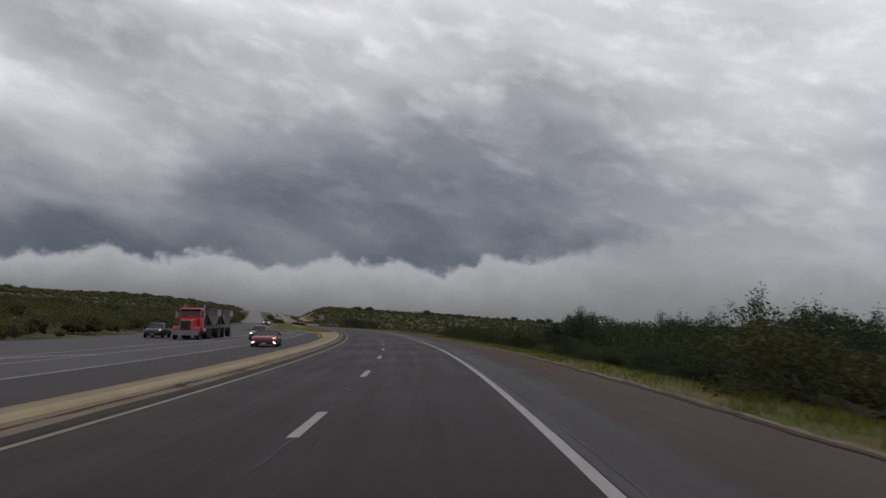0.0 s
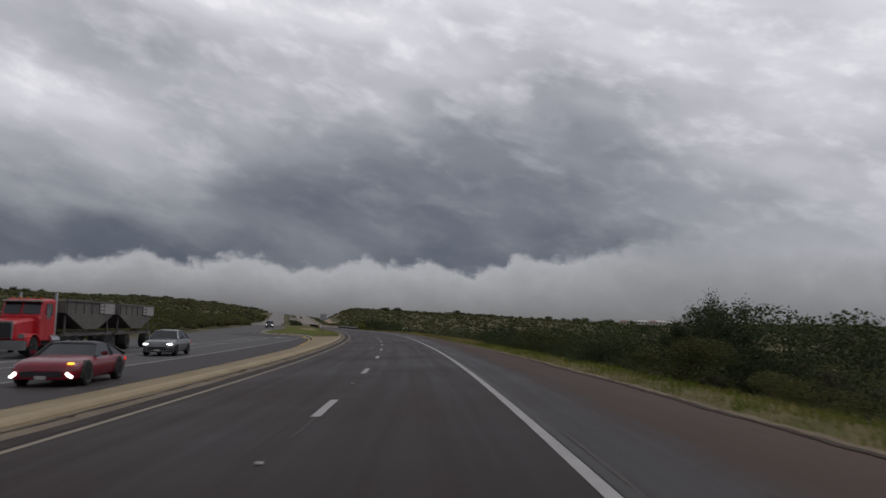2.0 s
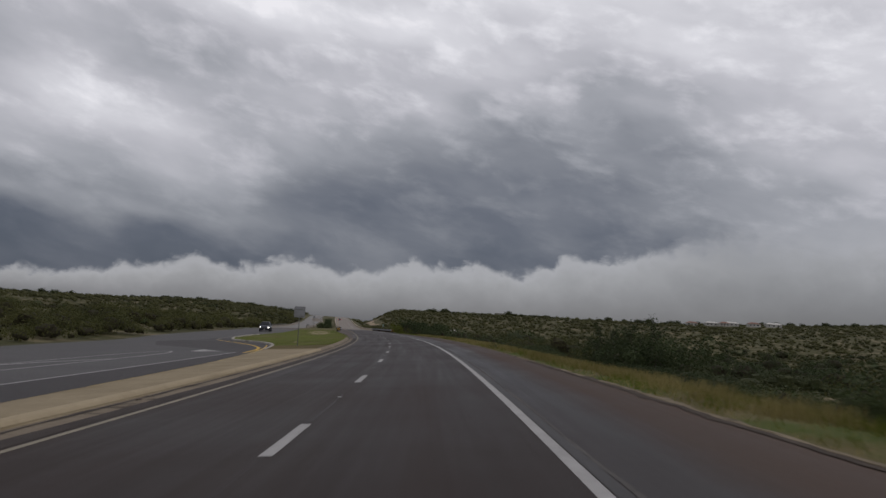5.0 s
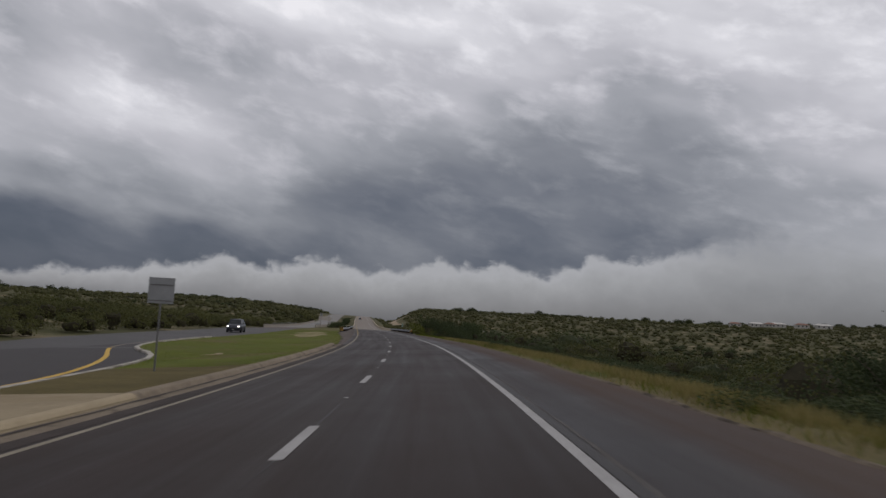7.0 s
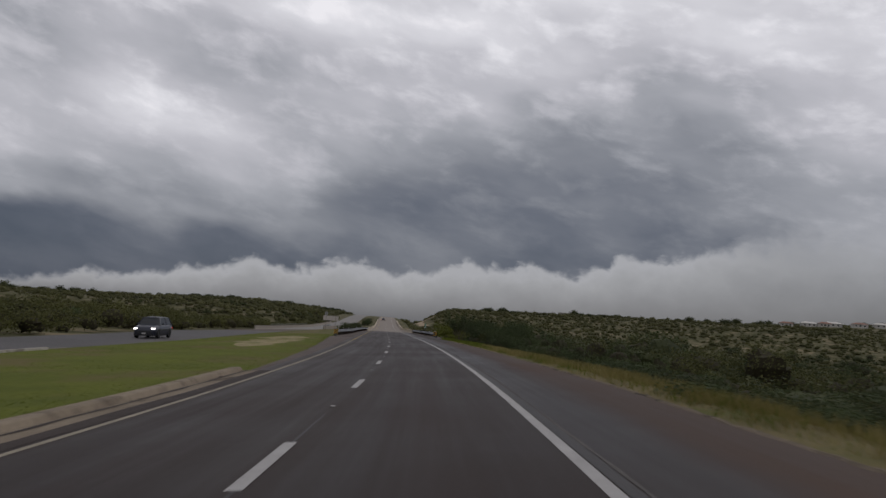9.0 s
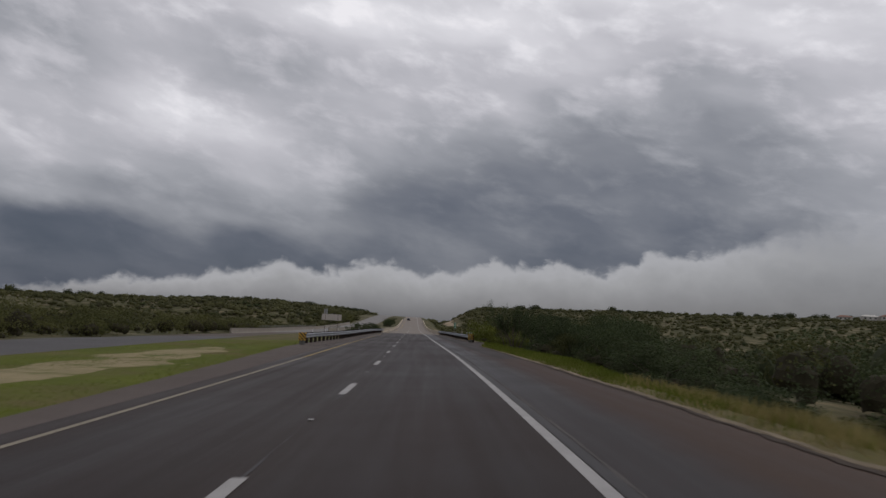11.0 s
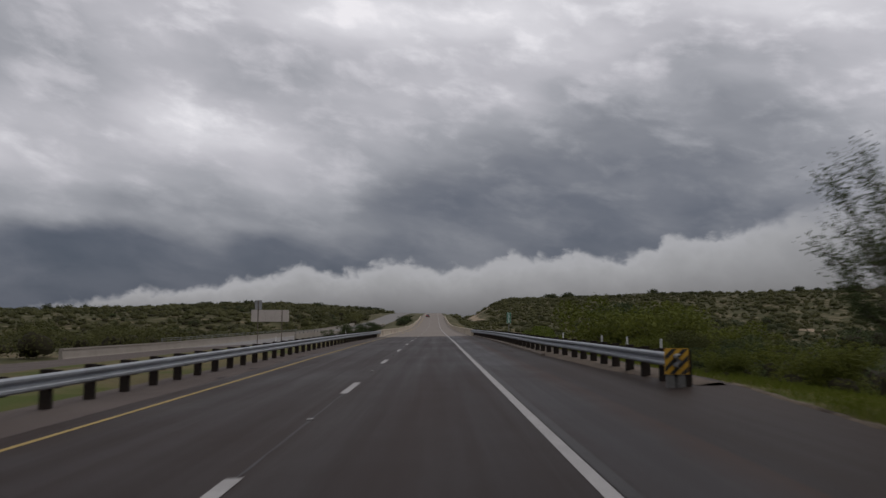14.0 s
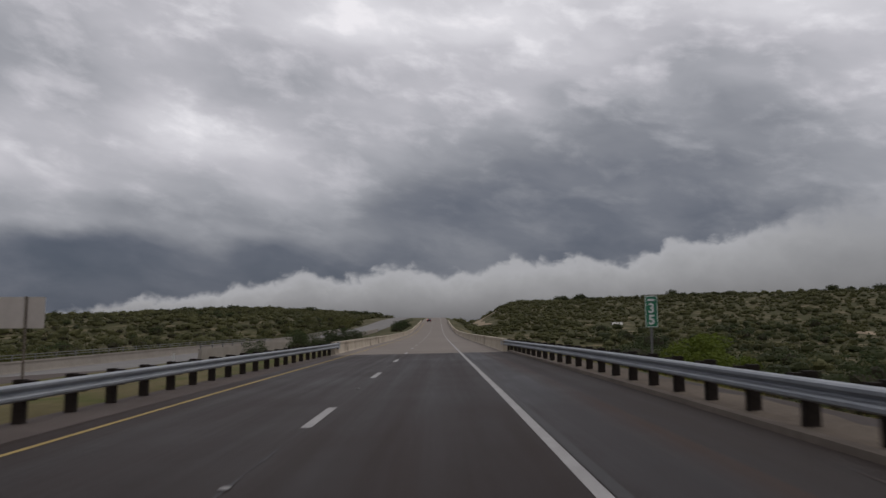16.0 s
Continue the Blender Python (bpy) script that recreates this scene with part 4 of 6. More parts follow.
far_scrub("thicket", 250, area_thicket, 4.5, 800, 0.068, LEAF_DARK, "deep green thicket below the embankment", 3, 0.8, CORE_SHADE)
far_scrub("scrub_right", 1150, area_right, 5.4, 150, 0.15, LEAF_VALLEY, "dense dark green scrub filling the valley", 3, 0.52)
far_scrub("scrub_close", 400, area_close, 4.8, 520, 0.09, LEAF_MID, "olive green scrub behind the roadside bushes", 3, 0.7, CORE_SHADE)
far_scrub("scrub_left", 2300, area_left, 3.0, 75, 0.13, LEAF_HILL, "olive scrub up the slope beyond the highway", 2, 0.42, CORE_SHADE)
far_scrub("dark_scrub_left", 220, area_left, 3.0, 150, 0.14, LEAF_DARK, "dark green mesquite bushes up the slope beyond the highway", 3, 0.5, CORE_SHADE)
far_scrub("scrub_belt", 900, area_belt, 3.3, 330, 0.085, LEAF_MID, "belt of olive bushes along the opposite carriageway", 4, 0.6, CORE_SHADE, 0.8)
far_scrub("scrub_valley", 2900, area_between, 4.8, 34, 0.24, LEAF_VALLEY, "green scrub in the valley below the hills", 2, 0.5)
far_scrub("valley_trees", 230, area_between, 9.5, 420, 0.22, LEAF_DARK, "broad dark mesquite crowns in the valley", 3, 0.55, CORE_SHADE)
far_scrub("scrub_hills", 19000, area_hills, 3.8, 12, 0.3, LEAF_HILL, "olive and grey-green shrubs dotted over the hills", 2, 0.48)
far_scrub("crest_trees", 240, area_crest, 6.6, 60, 0.42, LEAF_CREST, "dark round trees along the crest of the hills", 2, 0.5)
for s, d, kind, top in ((29, 10.6, 0, 2.0), (33, 10.3, 1, 1.7), (37, 10.6, 0, 1.5), (41, 10.9, 1, 1.4), (45, 11.2, 2, 1.0)):
    plant_to(kind, s, d, top, 1.1)
# ---- helpers for things ----
def put(ob, parent, world):
    """Hang a part under a thing whose own pose is known, at a pose in the world."""
    ob.parent = parent
    ob.matrix_parent_inverse = parent.matrix_basis.inverted()
    ob.matrix_basis = world
    return ob


def box(bm, x0, x1, y0, y1, z0, z1, bevel=0.0):
    r = bmesh.ops.create_cube(bm, size=1.0, matrix=Matrix.Translation(((x0 + x1) / 2, (y0 + y1) / 2, (z0 + z1) / 2)) @ Matrix.Diagonal((x1 - x0, y1 - y0, z1 - z0, 1)))
    if bevel:
        es = list({e for v in r["verts"] for e in v.link_edges})
        bmesh.ops.bevel(bm, geom=es, offset=bevel, segments=2, affect="EDGES")


def box_part(name, dims, material, parent, bevel=0.01, label=""):
    bm = bmesh.new()
    box(bm, *dims, bevel)
    return part(name, bm, material, parent, label)


def loft(bm, sections, caps=True):
    """Skin through closed sections, each a list of points."""
    rings = [[bm.verts.new(p) for p in sec] for sec in sections]
    n = len(rings[0])
    for a, b in zip(rings, rings[1:]):
        for i in range(n):
            bm.faces.new((a[i], a[(i + 1) % n], b[(i + 1) % n], b[i]))
    if caps:
        bm.faces.new(rings[0][::-1])
        bm.faces.new(rings[-1])
    bmesh.ops.recalc_face_normals(bm, faces=bm.faces[:])


def tube(bm, a, b, r, sides=8, r2=None):
    a, b = Vector(a), Vector(b)
    q = (b - a).to_track_quat("Z", "Y")
    secs = []
    for p, k in ((a, r), (b, r if r2 is None else r2)):
        secs.append([p + q @ Vector((k * math.cos(6.28318 * i / sides), k * math.sin(6.28318 * i / sides), 0)) for i in range(sides)])
    loft(bm, secs)


GALVANISED = surface("galvanised_steel", (0.20, 0.215, 0.235), (0.33, 0.345, 0.365), fine=5.0, coarse=0.8, rough=0.5, bump=0.05, metal=0.55)
POST_WOOD = surface("creosoted_wood", (0.014, 0.011, 0.009), (0.035, 0.027, 0.022), fine=12.0, coarse=2.0, rough=0.9, bump=0.5, bump_scale=30.0)
PARAPET_WORN = surface("worn_grey_block", (0.1, 0.098, 0.092), (0.19, 0.185, 0.175), fine=8.0, coarse=1.0, rough=0.9, bump=0.4)
MARK_YELLOW = plain("marker_yellow", (0.52, 0.29, 0.02), 0.5)
MARK_BLACK = plain("marker_black", (0.012, 0.012, 0.012), 0.5)
SIGN_BACK = surface("bare_aluminium_sign_back", (0.24, 0.245, 0.25), (0.34, 0.345, 0.35), fine=3.0, coarse=1.0, rough=0.55, bump=0.03, metal=0.35)
SIGN_BACK_PALE = surface("pale_aluminium_sign_back", (0.41, 0.37, 0.34), (0.51, 0.465, 0.43), fine=3.0, coarse=0.8, rough=0.6, bump=0.03, metal=0.15)
POST_STEEL = surface("dull_steel_post", (0.13, 0.13, 0.13), (0.21, 0.205, 0.2), fine=8.0, coarse=1.0, rough=0.6, metal=0.4, bump=0.05)
WHITE_PLASTIC = plain("white_plastic", (0.62, 0.62, 0.6), 0.5)
SIGN_GREEN = plain("sign_green", (0.0, 0.15, 0.07), 0.4)
SIGN_WHITE = plain("sign_white", (0.7, 0.72, 0.7), 0.4)

# ---- raised median, kerbs, lawn ----
SEAM_BROWN = surface("brown_tar", (0.026, 0.02, 0.018), (0.052, 0.041, 0.036), fine=9.0, coarse=0.7, rough=0.8, bump=0.3)
KERB_YELLOW = surface("faded_yellow_kerb_paint", (0.33, 0.25, 0.1), (0.5, 0.38, 0.16), fine=7.0, coarse=0.8, rough=0.8, bump=0.2, third=(0.22, 0.17, 0.1), third_scale=0.7)
LIP = surface("pale_kerb_lip", (0.25, 0.2, 0.13), (0.37, 0.305, 0.205), fine=9.0, coarse=0.5, rough=0.88, bump=0.4, bump_scale=30.0, third=(0.215, 0.172, 0.112), third_scale=0.25, third_cut=(0.5, 0.75))
HK = 0.15
KERB_BROWN = surface("brown_asphalt_kerb", (0.095, 0.078, 0.064), (0.17, 0.142, 0.118), fine=7.0, coarse=0.8, rough=0.9, bump=0.5, bump_scale=30.0)
KERB_WHITE = surface("whitish_kerb_concrete", (0.27, 0.25, 0.22), (0.42, 0.395, 0.35), fine=6.0, coarse=0.7, rough=0.9, bump=0.3, third=(0.18, 0.16, 0.135), third_scale=0.6)
structure(strip("raised_median", -80, 141, 1, [(opp_near, 0.0), (lambda s: opp_near(s) + 0.04, HK - 0.02), (lambda s: opp_near(s) + 0.18, HK), (-5.25, HK + 0.02), (-4.98, HK), (-4.92, HK - 0.03), (-4.84, 0.02), (-4.8, -0.1)], CONCRETE),
          "beige weathered concrete raised median", "median")
structure(strip("gutter", -80, 190, 2, [(-4.86, 0.016), (-4.3, 0.006), (-4.22, 0.006)], GUTTER), "dirty grey gutter pan along the kerb", "gutter")
structure(strip("gutter_seam", -80, 190, 1, [(lambda s: -4.24 + 0.03 * np.sin(s * 0.7), 0.009), (lambda s: -3.8 + 0.02 * np.sin(s * 1.3), 0.005)], SEAM_BROWN), "dark brown tar strip along the gutter", "gutter")
structure(strip("gutter_seam", -80, 190, 0.5, [(lambda s: -4.72 + 0.03 * np.sin(s * 1.1), 0.02), (lambda s: -4.62 + 0.04 * np.sin(s * 0.37) * np.sin(s * 2.1), 0.019)], SEAM_BROWN), "dark grime line under the kerb", "gutter")
structure(strip("median_paint", -80, 141, 1, [(lambda s: opp_near(s) + 0.045, HK - 0.012), (lambda s: opp_near(s) + 0.17, HK + 0.005)], KERB_YELLOW), "faded yellow paint on the median's far edge", "road marking")
structure(strip("kerb_lip", -80, 141, 1, [(-5.12, HK + 0.012), (-4.985, HK + 0.008), (-4.925, HK - 0.022), (-4.86, 0.06)], LIP), "pale worn lip of the kerb", "kerb")
structure(strip("kerb", 141, 190, 1, [(-5.28, -0.1), (-5.26, HK), (-4.98, HK), (-4.92, HK - 0.03), (-4.84, 0.02), (-4.82, -0.1)], KERB), "stained concrete kerb beside the grass", "kerb")
structure(strip("kerb", 142, 204, 0.5, [(lambda s: opp_near(s) - 0.02, -0.05), (lambda s: opp_near(s), HK - 0.03), (lambda s: opp_near(s) + 0.05, HK), (lambda s: opp_near(s) + 0.3, HK), (lambda s: opp_near(s) + 0.32, -0.05)], KERB_WHITE, close=True),
          "pale concrete kerb round the grass island", "kerb")


def lawn_near(s):
    return np.where(np.asarray(s) < 190, -5.24, np.interp(s, (190, 215, 250, 290, 352), (-4.5, -5.3, -6.8, -6.1, -5.1)) + 0.12 * np.sin(np.asarray(s) * 0.8) * np.sin(np.asarray(s) * 0.23))


def lawn_far(s):
    return opp_near(s) + np.where(np.asarray(s) < 204, 0.28, 0.0)


lawn_cols = [((lambda s, k=k: lawn_near(s) * (1 - k) + lawn_far(s) * k), (lambda s, k=k: np.where(s < 190, 0.13, 0.03 if k else -0.035) * (1 - k * 0.3) + 0.05 * np.sin(s * 0.31 + k * 5) * k * (1 - k) * 2)) for k in np.linspace(0, 1, 9)]
structure(strip("median_lawn", 141, 264, 1, lawn_cols, LAWN), "patchy green mown grass on the median", "lawn")
structure(strip("median_verge", 264, 356, 1, lawn_cols, VERGE), "dull olive and brown weedy ground behind the guardrail", "verge")


def sand_patch(name, s0, s1, da, db, seed, material=SAND, label="bare pale sandy patch in the grass"):
    """A bare sandy patch with a wandering edge, a little proud of the grass."""
    ss = np.arange(s0, s1 + 0.01, 0.7)
    u = (ss - s0) / (s1 - s0)
    fat = np.sqrt(np.clip(np.sin(np.pi * np.clip(u, 0.001, 0.999)), 0, 1))
    wob = 0.5 * np.sin(ss * 0.55 + seed) + 0.3 * np.sin(ss * 1.7 + seed * 2)
    mid, half = (da + db) / 2 + wob * 0.4, abs(db - da) / 2 * fat * (1 + 0.2 * np.sin(ss * 1.1 + seed))
    cols = []
    for k in (-1, -0.5, 0, 0.5, 1):
        dd = mid + half * k
        kk = np.clip((dd - lawn_near(ss)) / (lawn_far(ss) - lawn_near(ss)), 0, 1)
        h = np.where(ss < 190, 0.13, 0.03) * (1 - kk * 0.3) + 0.05 * np.sin(ss * 0.31 + kk * 5) * kk * (1 - kk) * 2 + 0.012 - 0.02 * (abs(k) == 1)
        cols.append(on(ss, dd, h))
    n = len(cols)
    f = [(i * n + j, i * n + j + 1, (i + 1) * n + j + 1, (i + 1) * n + j) for i in range(len(ss) - 1) for j in range(n - 1)]
    structure(part(name, mesh_from(name, np.stack(cols, 1).reshape(-1, 3), f, material), None), label, "bare patch")


DEAD_GRASS = surface("dead_brown_grass", (0.055, 0.045, 0.016), (0.125, 0.098, 0.04), fine=6.0, coarse=0.5, rough=0.95, bump=0.9, bump_scale=20.0)
dead_cols = [((lambda s, k=k: (lawn_near(s) - 0.03) * (1 - k) + np.maximum(lawn_far(s) + 0.03, lawn_near(s) - np.interp(s, (148, 155), (9.0, 0.05)) + 0.3 * np.sin(s * 2.3)) * k), (lambda s, k=k: 0.142 * np.ones(np.shape(s)) - 0.004 * k)) for k in np.linspace(0, 1, 5)]
structure(strip("bare_patch", 141, 155, 0.5, dead_cols, DEAD_GRASS), "brown dead grass at the island's tip", "bare patch")
STRAW_SAND = surface("sand_under_thin_grass", (0.16, 0.135, 0.07), (0.28, 0.23, 0.135), fine=3.0, coarse=0.5, rough=0.95, bump=0.7, bump_scale=12.0, third=(0.1, 0.105, 0.03), third_scale=0.6, third_cut=(0.5, 0.62))
sand_patch("sand_patch", 214, 246, -7.6, -12.6, 1.0, STRAW_SAND)
sand_patch("sand_patch", 165.5, 169.5, -9.7, -10.5, 3.1)

# right side: broken edge strip and the grassy verge
CRUMB = surface("crumbled_earthy_edge", (0.065, 0.051, 0.038), (0.18, 0.145, 0.108), fine=5.0, coarse=0.9, rough=0.95, bump=0.9, bump_scale=20.0, third=(0.045, 0.035, 0.027), third_scale=0.9, third_cut=(0.52, 0.62))
DIRT = surface("dark_brown_dirt", (0.035, 0.027, 0.022), (0.08, 0.062, 0.05), fine=6.0, coarse=1.0, rough=0.95, bump=0.6, bump_scale=25.0)


def ragged(s):
    """How far the broken edge strip stands out, 0 to 1."""
    s = np.asarray(s, float)
    return np.clip(0.5 + 0.35 * np.sin(s * 0.37 + 1.7 * np.sin(s * 0.19)) + 0.2 * np.sin(s * 1.7 + np.sin(s * 0.9)) + 0.12 * np.sin(s * 5.3), 0.0, 1)


LIP_EARTH = surface("pale_earthy_lip", (0.1, 0.08, 0.054), (0.225, 0.183, 0.128), fine=5.0, coarse=0.7, rough=0.95, bump=0.7, bump_scale=20.0, third=(0.06, 0.048, 0.036), third_scale=0.5, third_cut=(0.56, 0.66))
crumble = np.random.default_rng(91)


def crumbs(amount):
    """A jagged offset along the road's edge, new at each quarter metre."""
    def jag(s):
        k = np.convolve(crumble.normal(0, 1, len(s) + 2), (0.3, 0.5, 0.3), "valid")
        return amount * k
    return jag


def edge_strip(s0, s1, high, wide, material, label):
    bite, rim, back, out = crumbs(0.035), crumbs(0.012), crumbs(0.014), crumbs(0.05)
    structure(strip("verge_edge", s0, s1, 0.25, [(lambda s: edge(s) - 0.03 + np.minimum(bite(s), 0.05), -0.02), (lambda s: edge(s) + 0.03, lambda s: high * (0.35 + 0.65 * ragged(s)) + rim(s)),
                                                (lambda s: edge(s) + wide * 0.55, lambda s: high * (0.5 + 0.5 * ragged(s + 3)) + back(s)), (lambda s: edge(s) + wide + out(s), -0.07)], material), label, "kerb")


edge_strip(-80, 112, 0.02, 0.24, LIP_EARTH, "low broken earthy lip beside the paved shoulder")
edge_strip(112, 205, 0.006, 0.2, CRUMB, "crumbled earthy edge of the paved shoulder")
edge_strip(205, 250, 0.024, 0.26, LIP_EARTH, "low broken earthy lip beside the paved shoulder")
edge_strip(250, 279, 0.012, 0.22, CRUMB, "crumbled earthy edge of the paved shoulder")
structure(strip("dirt_line", -80, 118, 0.25, [(lambda s: edge(s) - 0.05 - 0.1 * ragged(s * 0.8 + 11) - np.abs(crumbs(0.04)(s)), 0.002), (lambda s: edge(s) + 0.02, 0.006)], DIRT), "dark dirt washed along the pavement's edge", "dirt")
structure(strip("dirt_line", 205, 262, 0.25, [(lambda s: edge(s) - 0.05 - 0.1 * ragged(s * 0.8 + 11) - np.abs(crumbs(0.04)(s)), 0.002), (lambda s: edge(s) + 0.02, 0.006)], DIRT), "dark dirt washed along the pavement's edge", "dirt")
structure(strip("verge", -80, 352, 1, [(lambda s: edge(s) + 0.02, -0.03), (lambda s: edge(s) + 0.7, lambda s: fall(s, edge(s) + 0.7) - 0.01), (lambda s: edge(s) + 1.3, lambda s: fall(s, edge(s) + 1.3) - 0.03), (lambda s: edge(s) + 1.9, lambda s: fall(s, edge(s) + 1.9) - 0.05), (lambda s: edge(s) + 2.8, lambda s: fall(s, edge(s) + 2.8) - 0.13)], VERGE), "earthy verge with dry and green grass", "verge")
BENCH = surface("brown_gravelly_dirt", (0.075, 0.06, 0.048), (0.155, 0.125, 0.098), fine=6.0, coarse=0.5, rough=0.95, bump=0.8, bump_scale=18.0)
structure(strip("gravel_bench", 278.5, 352, 0.5, [(lambda s: np.interp(s, (278.5, 284, 293), (7.9, 7.15, 6.84)) + crumbs(0.03)(s), 0.004), (lambda s: np.interp(s, (278.5, 284, 293), (8.1, 7.45, 7.3)) + crumbs(0.04)(s), lambda s: np.interp(s, (279, 284, 294, 300), (0.03, 0.09, 0.08, 0.03)) + crumbs(0.01)(s)), (lambda s: 8.3 + crumbs(0.1)(s), lambda s: fall(s, 8.3) + np.interp(s, (284, 300), (0.12, 0.06))), (lambda s: 8.9 + crumbs(0.15)(s), lambda s: fall(s, 8.9) - 0.12)], BENCH), "bare brown gravelly strip behind the kerb", "verge")
structure(strip("kerb", 294.5, 352, 1, [(6.62, -0.05), (6.64, 0.09), (6.8, 0.10), (6.83, -0.05)], KERB_BROWN, close=True), "low brown kerb under the guardrail", "kerb")


def blades(name, n, where, height, width, material, label):
    """Grass blades, each a thin leaning quad."""
    p = where(n)
    h = height * rng.uniform(0.4, 1.25, n)
    a = rng.uniform(0, 6.2832, n)
    w = width * rng.uniform(0.6, 1.3, n)
    side = np.stack([np.cos(a) * w, np.sin(a) * w, np.zeros(n)], 1)
    lean = np.stack([rng.normal(0, 0.35, n) * h, rng.normal(0, 0.35, n) * h, h], 1)
    q = np.stack([p - side, p + side, p + lean + side * 0.25, p + lean - side * 0.25], 1)
    return tagged(part(name, quad_mesh(name, q, material), None), label, "grass", kind="stuff")


GRASS_GREEN = foliage("green_grass", (0.068, 0.088, 0.011), (0.14, 0.165, 0.026))
GRASS_STRAW = foliage("dry_grass", (0.17, 0.142, 0.05), (0.36, 0.3, 0.13))


def verge_spots(lo, hi, s0, s1, clumpy=True):
    def where(n):
        s = rng.uniform(s0, s1, n * 3)
        d = lo + (hi - lo) * rng.uniform(0, 1, n * 3) ** 0.9
        keep = rng.uniform(size=n * 3) < (0.5 + 0.5 * np.sin(s * 0.8 + 1.7 * np.sin(s * 0.23)) * np.cos(d * 2.1 + s * 0.4)) * 0.9 + 0.1 if clumpy else np.ones(n * 3, bool)
        s, d = s[keep][:n], d[keep][:n]
        while len(s) < n:
            s, d = np.append(s, s)[:n], np.append(d, d)[:n]
        return on(s, edge(s) + d, np.where(edge(s) + d < 9.5, fall(s, edge(s) + d) - 0.06, -0.1 + fall(s, edge(s) + d) - (edge(s) + d - 9.5) * np.sin(np.interp(s, STEP, _lean))))
    return where


blades("verge_grass", 52000, verge_spots(0.15, 3.4, -4, 356), 0.13, 0.010, GRASS_STRAW, "dry straw-coloured grass along the shoulder")
blades("verge_grass", 46000, verge_spots(0.2, 4.2, -4, 300), 0.15, 0.011, GRASS_GREEN, "fresh green grass along the shoulder")
blades("verge_grass", 32000, verge_spots(0.15, 4.6, 214, 300), 0.2, 0.014, GRASS_GREEN, "lush green grass before the guardrail")
blades("verge_grass", 30000, verge_spots(0.9, 2.7, 108, 222), 0.26, 0.012, GRASS_STRAW, "taller dry grass on the embankment")


def tuft_spots(lo, hi, s0, s1, groups, spread):
    """Blades gathered in tufts."""
    def where(n):
        gs, gd = rng.uniform(s0, s1, groups), lo + (hi - lo) * rng.uniform(0, 1, groups)
        i = rng.integers(0, groups, n)
        s, d = gs[i] + rng.normal(0, spread * 1.6, n), np.maximum(gd[i] + rng.normal(0, spread, n), lo * 0.6)
        e = edge(s) + d
        return on(s, e, fall(s, e) - 0.07)
    return where


blades("verge_tufts", 26000, tuft_spots(0.6, 2.3, 98, 222, 420, 0.2), 0.30, 0.009, GRASS_STRAW, "tall dry straw tufts along the verge")
blades("verge_tufts", 16000, tuft_spots(0.4, 2.6, -4, 300, 330, 0.22), 0.24, 0.012, GRASS_GREEN, "weedy green tufts along the verge")


def lawn_spots(n):
    s = rng.uniform(152, 262, n)
    k = rng.uniform(0, 0.98, n) ** 1.2
    d = lawn_near(s) * (1 - k) + lawn_far(s) * k
    return on(s, d, np.where(s < 190, 0.13, 0.03) * (1 - k * 0.3))


blades("lawn_grass", 26000, lawn_spots, 0.03, 0.012, GRASS_GREEN, "short green grass blades on the median")


# ---- guardrails ----
W_BEAM = ((0.0, 0.42), (0.055, 0.435), (0.085, 0.46), (0.085, 0.505), (0.06, 0.53), (0.012, 0.555), (0.0, 0.575), (0.012, 0.595), (0.06, 0.62), (0.085, 0.645), (0.085, 0.69), (0.055, 0.715), (0.0, 0.73))


